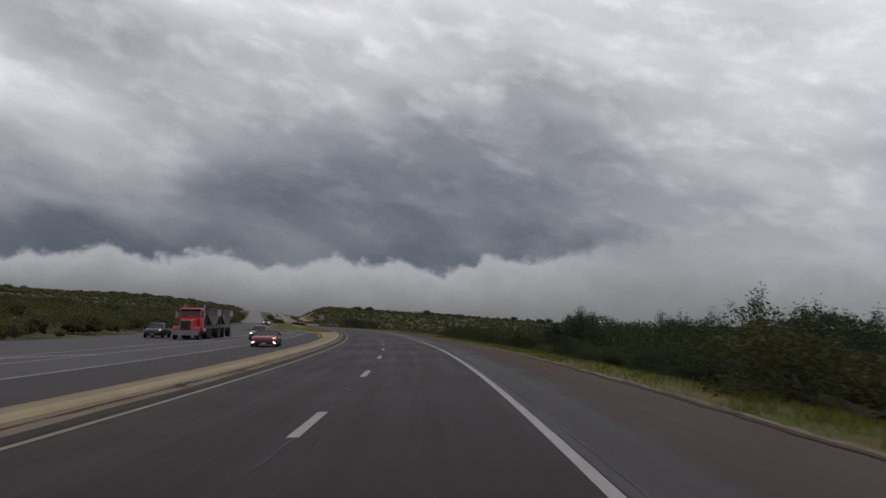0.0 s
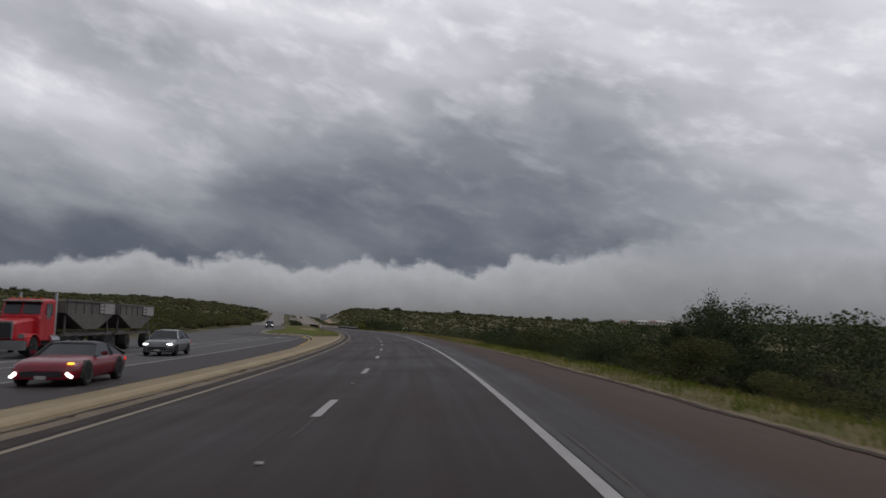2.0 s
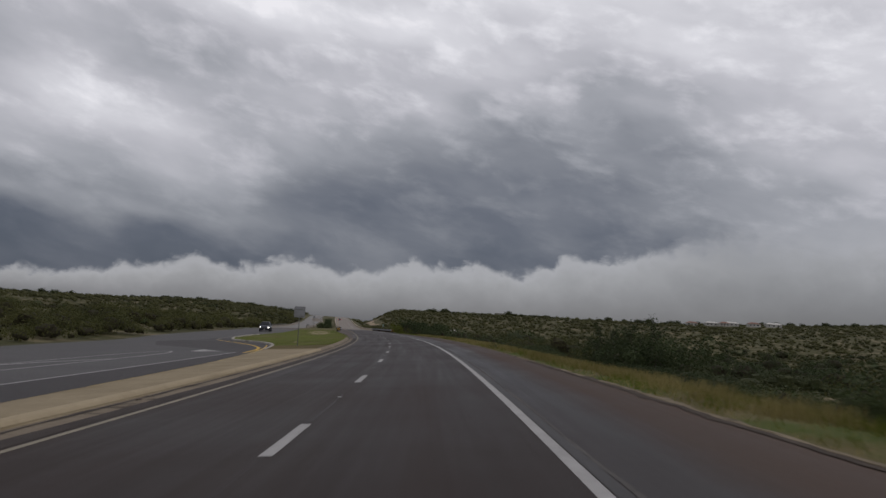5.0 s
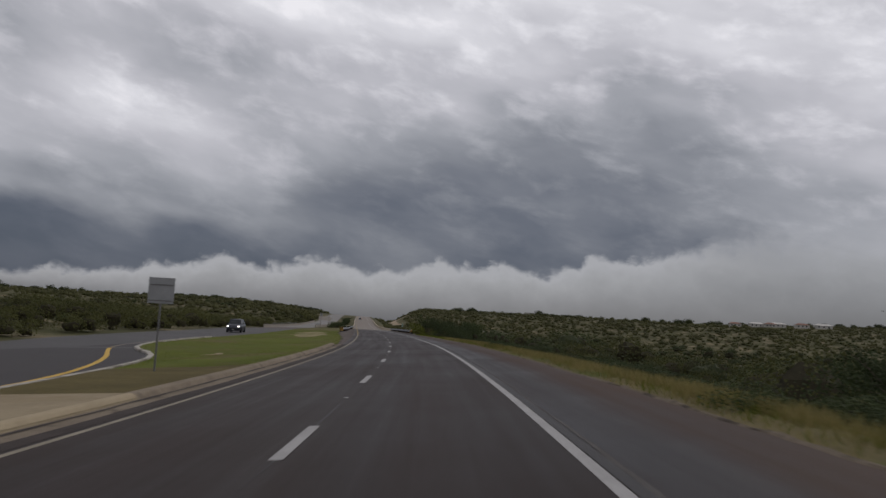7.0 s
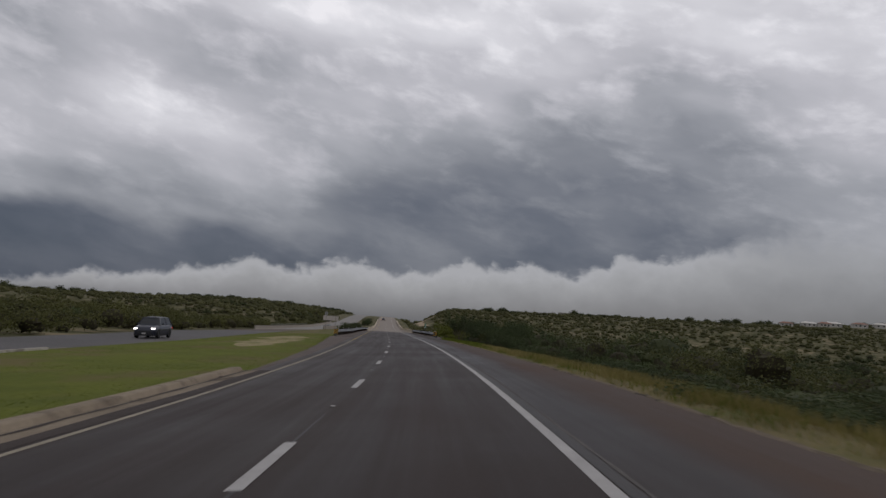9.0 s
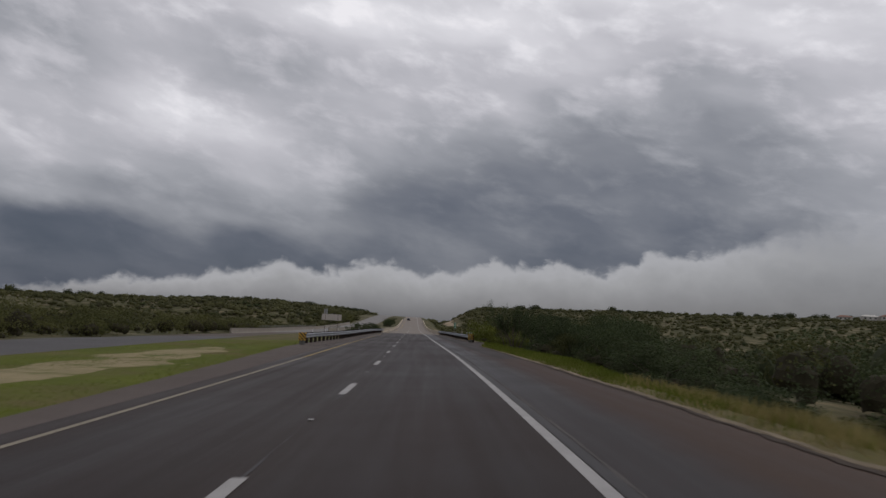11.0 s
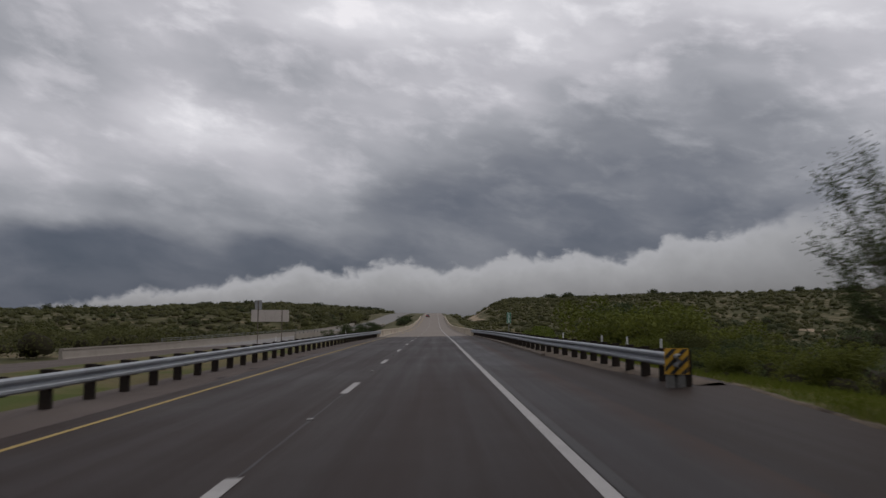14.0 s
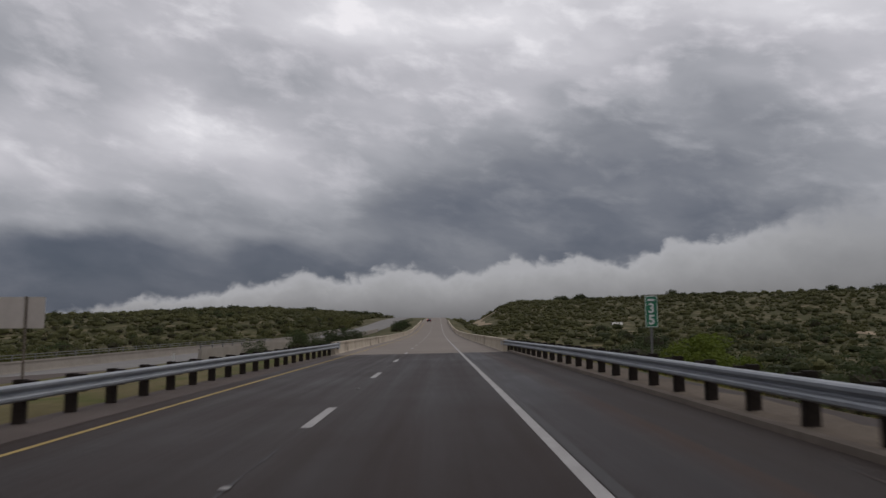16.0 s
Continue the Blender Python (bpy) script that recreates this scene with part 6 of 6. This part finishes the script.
def make_car(name, m, paint, shape, label, category, lamps=True, amber=False, tall=False, low_lamps=False):
    """A car that faces down its own -y."""
    L, W, H, bonnet, belt, screen, roof_a, roof_b, tail, wheel_r = shape
    f, half = -L / 2, W / 2
    car = thing(name, m, label, category)
    fy, ry = f + L * 0.19, f + L * 0.79
    tops = ((0.0, 0.70, bonnet * 0.66, 0.34), (0.02, 0.84, bonnet * 0.80, 0.25), (0.07, 0.93, bonnet * 0.90, 0.2), (0.16, 0.985, bonnet * 0.97, 0.2), (screen, 1.0, belt + 0.02, 0.2), (0.55, 1.0, belt + 0.03, 0.2),
            (0.8, 1.0, belt + 0.05, 0.2), (0.93, 0.97, belt + 0.03, 0.24), (0.985, 0.9, belt - 0.04, 0.3), (1.0, 0.8, belt * 0.82, 0.4))
    part("body", hull(L, half, 0.2, tops, belt), paint, car)
    g = half - 0.08
    lean = 0.2
    rows = ((screen, belt - 0.01, 1.0), (roof_a, H - 0.05, 0.0), ((roof_a + roof_b) / 2, H - 0.025, 0.0), (roof_b, H - 0.06, 0.0), (tail, belt, 1.0))
    bm = bmesh.new()
    secs = []
    for u, z, k in rows:
        y = f + L * u
        t = g - lean * (z - belt) / (H - belt)
        secs.append([Vector((-g, y, belt - 0.05)), Vector((-t, y, z - 0.02)), Vector((-t * 0.6, y, z)), Vector((t * 0.6, y, z)), Vector((t, y, z - 0.02)), Vector((g, y, belt - 0.05))])
    loft(bm, secs)
    part("glasshouse", bm, DARK_GLASS, car, "dark tinted glass")
    bm = bmesh.new()
    roof = []
    rw = g - lean + 0.015
    for u, z in ((roof_a - 0.012, H - 0.06), (roof_a + 0.04, H - 0.02), ((roof_a + roof_b) / 2, H), (roof_b - 0.04, H - 0.03), (roof_b + 0.012, H - 0.07)):
        y = f + L * u
        roof.append([Vector((-rw, y, z - 0.055)), Vector((-rw * 0.95, y, z - 0.02)), Vector((-rw * 0.6, y, z + 0.008)), Vector((rw * 0.6, y, z + 0.008)), Vector((rw * 0.95, y, z - 0.02)), Vector((rw, y, z - 0.055))])
    loft(bm, roof)
    for fc in bm.faces:
        fc.smooth = True
    top_paint = BLACK_TRIM if low_lamps else paint
    part("roof", bm, top_paint, car)
    for sx in (-1, 1):
        mid = (screen + tail) / 2 + 0.03
        for (ya, za), (yb, zb) in (((f + L * screen, belt), (f + L * roof_a, H - 0.05)), ((f + L * tail, belt), (f + L * roof_b, H - 0.06)), ((f + L * mid, belt), (f + L * mid, H - 0.05))):
            bm = bmesh.new()
            tube(bm, (sx * (g + 0.004), ya, za), (sx * (g - lean + 0.004), yb, zb), 0.035, 5)
            part("pillar", bm, top_paint, car)
        y = f + L * (screen + 0.05)
        box_part("mirror", (sx * (half + 0.08) - 0.1, sx * (half + 0.08) + 0.1, y, y + 0.12, belt + 0.02, belt + 0.15), paint, car, 0.04)
        if low_lamps:
            bm = bmesh.new()
            tube(bm, (sx * half * 0.86, f + 0.06, bonnet * 0.36), (sx * half * 0.70, f - 0.0, bonnet * 0.52), 0.05, 6)
            part("headlight", bm, LAMP_WHITE, car, "lit slanting headlamp")
        else:
            box_part("headlight", (sx * half * 0.72 - 0.15, sx * half * 0.72 + 0.15, f + 0.0, f + 0.22, bonnet * 0.66, bonnet * 0.78), LAMP_WHITE if lamps else CHROME, car, 0.03, "lit white headlamp" if lamps else "")
        for y in (fy, ry):
            wheel(car, sx * (half - 0.09), y, wheel_r, 0.22, sx)
            bm = bmesh.new()
            arch = []
            for a in np.linspace(-0.2, math.pi + 0.2, 12):
                c, s2 = math.cos(a), math.sin(a)
                arch.append([Vector((sx * (half + 0.006), y + r * c, wheel_r + r * s2)) for r in (wheel_r * 1.02, wheel_r * 1.2)] + [Vector((sx * (half - 0.12), y + r * c, wheel_r + r * s2)) for r in (wheel_r * 1.2, wheel_r * 1.02)])
            loft(bm, arch)
            part("wheel_arch", bm, BLACK_TRIM, car)
    if amber:
        box_part("indicator", (half * 0.80 - 0.12, half * 0.80 + 0.04, f + 0.1, f + 0.24, bonnet * 0.80, bonnet * 0.88), LAMP_AMBER, car, 0.02, "glowing amber indicator")
    box_part("grille", (-half * 0.62, half * 0.62, f - 0.012, f + 0.08, bonnet * 0.34, bonnet * 0.6), BLACK_TRIM, car, 0.03, "black grille")
    box_part("bumper", (-half * 0.82, half * 0.82, f - 0.03, f + 0.12, 0.24, bonnet * 0.36), BLACK_TRIM if tall else paint, car, 0.04)
    for sx in (-1, 1):
        box_part("taillight", (sx * half * 0.76 - 0.14, sx * half * 0.76 + 0.14, f + L - 0.1, f + L + 0.012, belt * 0.7, belt * 0.86), TAIL_RED, car, 0.02, "red tail lamp")
    box_part("number_plate", (-0.15, 0.15, f - 0.045, f - 0.031, bonnet * 0.30, bonnet * 0.42), PALE_BOARD, car, 0.003, "plain pale plate")
    return car


make_car("sports_car", banked(57.4, -8.75, 3), RED_CAR, (4.5, 1.9, 1.24, 0.80, 0.82, 0.36, 0.5, 0.70, 0.95, 0.34), "low dark red sports car with a black roof and lit headlamps", "car", True, True, False, True)
make_car("sedan", banked(78.5, -12.3, 2), SILVER, (4.4, 1.74, 1.45, 0.92, 0.93, 0.28, 0.41, 0.72, 0.90, 0.31), "grey sedan with lit headlamps behind the red car", "car")
make_car("sedan", banked(78.0, -22.3, 2), NAVY, (4.7, 1.8, 1.45, 0.92, 0.93, 0.28, 0.41, 0.72, 0.90, 0.32), "dark blue sedan beside the red truck", "car", False, True)
make_car("suv", banked(226.0, -19.7), NAVY, (4.8, 1.88, 1.75, 1.08, 1.08, 0.26, 0.36, 0.86, 0.97, 0.36), "dark sport utility vehicle on the opposite carriageway", "car", True, False, True)

make_car("sedan", banked(640.0, -1.7, 180), NAVY, (4.7, 1.8, 1.45, 0.92, 0.93, 0.28, 0.41, 0.72, 0.90, 0.32), "dark sedan far ahead on the rise, seen from behind", "car", False)


def make_truck(m):
    """A long-nosed tractor with two short hopper trailers, facing its own -y."""
    t = thing("dump_truck", m, "bright red long-nosed truck with two grey hopper trailers", "truck")
    R = 0.52
    bm = bmesh.new()
    hood = []
    for y, w, z0, z1 in ((0.35, 0.50, 0.95, 1.78), (0.55, 0.56, 0.9, 1.86), (1.2, 0.62, 0.9, 1.93), (2.15, 0.78, 0.9, 2.02)):
        hood.append([Vector((-w, y, z0)), Vector((-w, y, z1 - 0.15)), Vector((-w * 0.8, y, z1)), Vector((w * 0.8, y, z1)), Vector((w, y, z1 - 0.15)), Vector((w, y, z0))])
    loft(bm, hood)
    part("hood", bm, RED_TRUCK, t)
    bm = bmesh.new()
    cab = []
    for y, z1, w in ((2.05, 2.05, 0.98), (2.2, 2.1, 1.0), (2.45, 2.88, 0.98), (2.7, 2.98, 0.98), (3.9, 3.0, 0.98)):
        cab.append([Vector((-w, y, 0.85)), Vector((-w, y, z1 - 0.12)), Vector((-w * 0.9, y, z1)), Vector((w * 0.9, y, z1)), Vector((w, y, z1 - 0.12)), Vector((w, y, 0.85))])
    loft(bm, cab)
    part("cab", bm, RED_TRUCK, t)
    for sx in (-1, 1):
        bm = bmesh.new()
        v = [bm.verts.new(p) for p in ((sx * 0.06, 2.185, 2.2), (sx * 0.9, 2.215, 2.2), (sx * 0.86, 2.425, 2.78), (sx * 0.06, 2.395, 2.78))]
        w = [bm.verts.new(x.co + Vector((0, -0.02, 0.006))) for x in v]
        bm.faces.new(w)
        for i in range(4):
            bm.faces.new((v[i], v[(i + 1) % 4], w[(i + 1) % 4], w[i]))
        bmesh.ops.recalc_face_normals(bm, faces=bm.faces[:])
        part("windscreen", bm, DARK_GLASS, t, "dark windscreen pane")
        box_part("side_window", (min(sx * 0.97, sx * 1.0), max(sx * 0.97, sx * 1.0), 2.75, 3.55, 2.12, 2.72), DARK_GLASS, t, 0.01)
        bm = bmesh.new()
        secs = []
        for a in np.linspace(0.1, math.pi - 0.1, 9):
            y, z = 1.15 - 0.68 * math.cos(a), 0.55 + 0.68 * math.sin(a)
            secs.append([Vector((sx * 0.55, y, z)), Vector((sx * 1.2, y, z)), Vector((sx * 1.2, y * 0.98 + 0.02, z - 0.06)), Vector((sx * 0.55, y, z - 0.06))])
        loft(bm, secs)
        part("fender", bm, RED_TRUCK, t)
        box_part("headlight", (sx * 0.86 - 0.16, sx * 0.86 + 0.16, 0.38, 0.58, 0.98, 1.2), CHROME, t, 0.04)
        bm = bmesh.new()
        tube(bm, (sx * 0.92, 4.05, 1.0), (sx * 0.92, 4.05, 3.35), 0.08, 10)
        part("exhaust_stack", bm, CHROME, t)
        box_part("mirror", (sx * 1.28 - 0.09, sx * 1.28 + 0.09, 2.35, 2.42, 1.95, 2.65), CHROME, t, 0.02)
        bm = bmesh.new()
        tube(bm, (sx * 0.95, 2.45, 2.3), (sx * 1.26, 2.4, 2.3), 0.02, 6)
        part("mirror_arm", bm, CHROME, t)
        bm = bmesh.new()
        tube(bm, (sx * 0.88, 3.2, 0.85), (sx * 0.88, 4.2, 0.85), 0.3, 12)
        part("fuel_tank", bm, CHROME, t)
        wheel(t, sx * 1.03, 1.15, R, 0.3, sx)
        for y in (5.2, 6.5, 11.2, 12.2, 15.2, 19.6):
            wheel(t, sx * 0.98, y, R, 0.5, sx)
    box_part("grille", (-0.42, 0.42, 0.31, 0.36, 0.98, 1.72), BLACK_TRIM, t, 0.02, "dark grille")
    for dims in ((-0.5, -0.43, 0.28, 0.36, 0.92, 1.8), (0.43, 0.5, 0.28, 0.36, 0.92, 1.8), (-0.43, 0.43, 0.28, 0.36, 1.73, 1.82)):
        box_part("grille_frame", dims, CHROME, t, 0.015)
    box_part("bumper", (-1.2, 1.2, 0.12, 0.34, 0.42, 0.88), CHROME, t, 0.04, "broad chrome bumper")
    box_part("visor", (-0.98, 0.98, 2.12, 2.5, 2.82, 2.9), PALE_BOARD, t, 0.02, "pale sun visor")
    for x in (-0.7, -0.35, 0, 0.35, 0.7):
        box_part("roof_lamp", (x - 0.07, x + 0.07, 2.72, 2.84, 2.98, 3.06), AMBER, t, 0.02)
    box_part("chassis", (-0.42, 0.42, 0.6, 7.6, 0.62, 0.9), BLACK_TRIM, t, 0.02)
    # hopper trailers
    for y0 in (4.6, 13.2):
        y1 = y0 + 7.6
        bm = bmesh.new()
        out = [(y0, 2.95), (y0, 2.3), (y0 + 2.7, 1.4), (y1 - 2.7, 1.4), (y1, 2.3), (y1, 2.95)]
        loft(bm, [[Vector((-1.22, y, z)) for y, z in out], [Vector((1.22, y, z)) for y, z in out]])
        part("hopper", bm, TRAILER_GREY, t, "dusty grey sloping hopper")
        for sx in (-1, 1):
            for y in np.arange(y0 + 0.15, y1, 1.2):
                box_part("rib", (min(sx * 1.22, sx * 1.28), max(sx * 1.22, sx * 1.28), y, y + 0.1, 2.3, 2.98), TRAILER_GREY, t, 0.008)
            for z in (2.36, 2.57, 2.78):
                box_part("side_board", (min(sx * 1.225, sx * 1.262), max(sx * 1.225, sx * 1.262), y1 - 2.5, y1 - 0.02, z, z + 0.15), PALE_BOARD, t, 0.006, "pale weathered side board")
            box_part("top_rail", (sx * 1.25 - 0.05, sx * 1.25 + 0.05, y0 - 0.02, y1 + 0.02, 2.93, 3.05), TRAILER_GREY, t, 0.01)
            box_part("frame_rail", (sx * 0.9 - 0.06, sx * 0.9 + 0.06, y0 + 0.3, y1 + 0.6, 1.0, 1.2), TRAILER_GREY, t, 0.01)
            for y, z in ((y0 + 0.5, 2.15), (y1 - 0.5, 2.15)):
                bm = bmesh.new()
                tube(bm, (sx * 1.0, y, 1.1), (sx * 1.0, y, z), 0.06, 6)
                part("strut", bm, TRAILER_GREY, t)
        for z in np.arange(2.32, 2.9, 0.16):
            box_part("end_board", (-1.2, 1.2, y1 + 0.02, y1 + 0.07, z, z + 0.13), PALE_BOARD, t, 0.006)
            box_part("side_board", (1.285, 1.31, y1 - 1.9, y1 - 0.1, z, z + 0.13), PALE_BOARD, t, 0.006, "pale side board")
    box_part("drawbar", (-0.1, 0.1, 12.0, 13.6, 0.75, 0.9), BLACK_TRIM, t, 0.02)
    return t


make_truck(banked(71.0, -18.1, 2))

# ---- far things ----
PALE_WALL = surface("pale_far_wall", (0.4, 0.38, 0.35), (0.55, 0.53, 0.5), fine=0.5, coarse=0.1, rough=0.8, bump=0.0)


def far_house():
    ob = thing("house", pose(HOUSE[0], HOUSE[1], float(ground_z(*HOUSE)) - 1.5, 0, 0, 8), "small white house among shrubs on the hillside", "house")
    ob.scale = (0.75, 0.75, 0.75)
    box_part("wall", (-3.0, 3.0, -3, 3, -1.0, 1.6), PALE_WALL, ob, 0.02)
    bm = bmesh.new()
    loft(bm, [[Vector((-3.3, -3.6, 1.6)), Vector((-3.3, 0, 2.9)), Vector((-3.3, 3.6, 1.6))], [Vector((3.3, -3.6, 1.6)), Vector((3.3, 0, 2.9)), Vector((3.3, 3.6, 1.6))]])
    part("roof", bm, PALE_WALL, ob, "white roof")
    for x in (-2, 0, 2):
        box_part("window", (x - 0.5, x + 0.5, -3.04, -2.98, 0.4, 1.3), DARK_GLASS, ob, 0.005)


far_house()


def far_hall():
    """A long pale low building just over the ridge."""
    x, y = -1.0, 922.0
    ob = thing("warehouse", pose(x, y, float(ground_z(x, y)) + 0.2, 0, 0, 0), "long low pale building on the ridge", "building")
    box_part("wall", (-33, 33, -6, 6, -3, 3.2), PALE_WALL, ob, 0.05)
    box_part("roof", (-33.6, 33.6, -6.6, 6.6, 3.2, 3.6), PALE_WALL, ob, 0.05)
    for k in np.arange(-28, 29, 7.0):
        box_part("window", (k - 1.2, k + 1.2, -6.06, -5.98, 1.0, 2.2), DARK_GLASS, ob, 0.01)


far_hall()


def street_lamp(x, y, high, arm):
    ob = thing("street_lamp", pose(x, y, float(ground_z(x, y)) - 0.3), "tall thin dark street lamp beyond the trees", "street lamp")
    bm = bmesh.new()
    tube(bm, (0, 0, 0), (0, 0, high), 0.16, 8, 0.09)
    part("pole", bm, POST_STEEL, ob)
    bm = bmesh.new()
    tube(bm, (0, 0, high - 0.1), (arm, 0, high + 0.1), 0.07, 6)
    part("arm", bm, POST_STEEL, ob)
    box_part("lamp_head", (arm - 0.1, arm + 1.0, -0.2, 0.2, high, high + 0.25), POST_STEEL, ob, 0.05)


street_lamp(92.0, 232.0, 8.0, 1.6)


def sand_track():
    """A pale sandy track that climbs the hillside."""
    pts = np.array(TRACK)
    t = np.linspace(0, len(pts) - 1, 40)
    k = np.clip(t.astype(int), 0, len(pts) - 2)
    c = pts[k] + (pts[k + 1] - pts[k]) * (t - k)[:, None]
    w = 3.0 + 1.1 * np.sin(t * 4.3)
    cols = []
    for a in (-1, -0.33, 0.33, 1):
        x, y = c[:, 0] + w * a, c[:, 1]
        cols.append(np.stack([x, y, ground_z(x, y) + 0.35 - 0.3 * abs(a)], 1))
    n = len(cols)
    f = [(i * n + j, i * n + j + 1, (i + 1) * n + j + 1, (i + 1) * n + j) for i in range(len(t) - 1) for j in range(n - 1)]
    structure(part("sand_track", mesh_from("sand_track", np.stack(cols, 1).reshape(-1, 3), f, SAND), None), "pale sandy track up the hillside", "track")


sand_track()


ROOF_RED = surface("dull_red_roof", (0.15, 0.085, 0.065), (0.24, 0.14, 0.11), fine=1.5, coarse=0.3, rough=0.85, bump=0.2)


def villa(x, y, wide, roof):
    """A small far house on the ridge, with a hipped roof."""
    ob = thing("house", pose(x, y, float(ground_z(x, y)), 0, 0, -6), "small pale house on the ridge with a low roof", "house", "houses on the ridge")
    box_part("wall", (-wide / 2, wide / 2, -4, 4, -1.5, 2.7), PALE_WALL, ob, 0.03)
    bm = bmesh.new()
    e, r = wide / 2 + 0.6, wide / 2 - 3
    v = [bm.verts.new(p) for p in ((-e, -4.6, 2.7), (e, -4.6, 2.7), (e, 4.6, 2.7), (-e, 4.6, 2.7), (-r, 0, 4.3), (r, 0, 4.3))]
    for f in ((0, 1, 5, 4), (1, 2, 5), (2, 3, 4, 5), (3, 0, 4), (3, 2, 1, 0)):
        bm.faces.new([v[i] for i in f])
    part("roof", bm, roof, ob)
    for k in (-0.28, 0.0, 0.28):
        box_part("window", (wide * k - 0.7, wide * k + 0.7, -4.05, -3.98, 0.8, 2.0), DARK_GLASS, ob, 0.005)


for i, (x, y) in enumerate(VILLAS):
    villa(x, y, (11, 13, 10, 14, 12, 15)[i], (ROOF_RED, PALE_WALL)[i % 2])


def clearing(x, y, r, e, seed):
    """A bare sandy clearing lying on the valley floor."""
    a = np.linspace(0, 2 * math.pi, 40, endpoint=False)
    k = 1 + 0.22 * np.sin(2 * a + seed) + 0.18 * np.sin(5 * a + seed * 2) + 0.08 * np.sin(11 * a)
    rings = [np.stack([x + r * f * k * np.cos(a), y + e * f * k * np.sin(a)], 1) for f in (1.0, 0.66, 0.33)]
    pts = np.concatenate(rings + [[(x, y)]])
    v = np.column_stack([pts, ground_z(pts[:, 0], pts[:, 1]) + 0.12])
    n = len(a)
    v[:n, 2] -= 0.2
    f = [(j * n + i, j * n + (i + 1) % n, (j + 1) * n + (i + 1) % n, (j + 1) * n + i) for j in range(2) for i in range(n)] + [(2 * n + i, 2 * n + (i + 1) % n, 3 * n) for i in range(n)]
    structure(part("sand_clearing", mesh_from("sand_clearing", v, f, SAND), None), "bare pale sandy clearing among the scrub", "bare patch")


for i, c in enumerate(CLEARINGS):
    clearing(*c, i * 1.4)
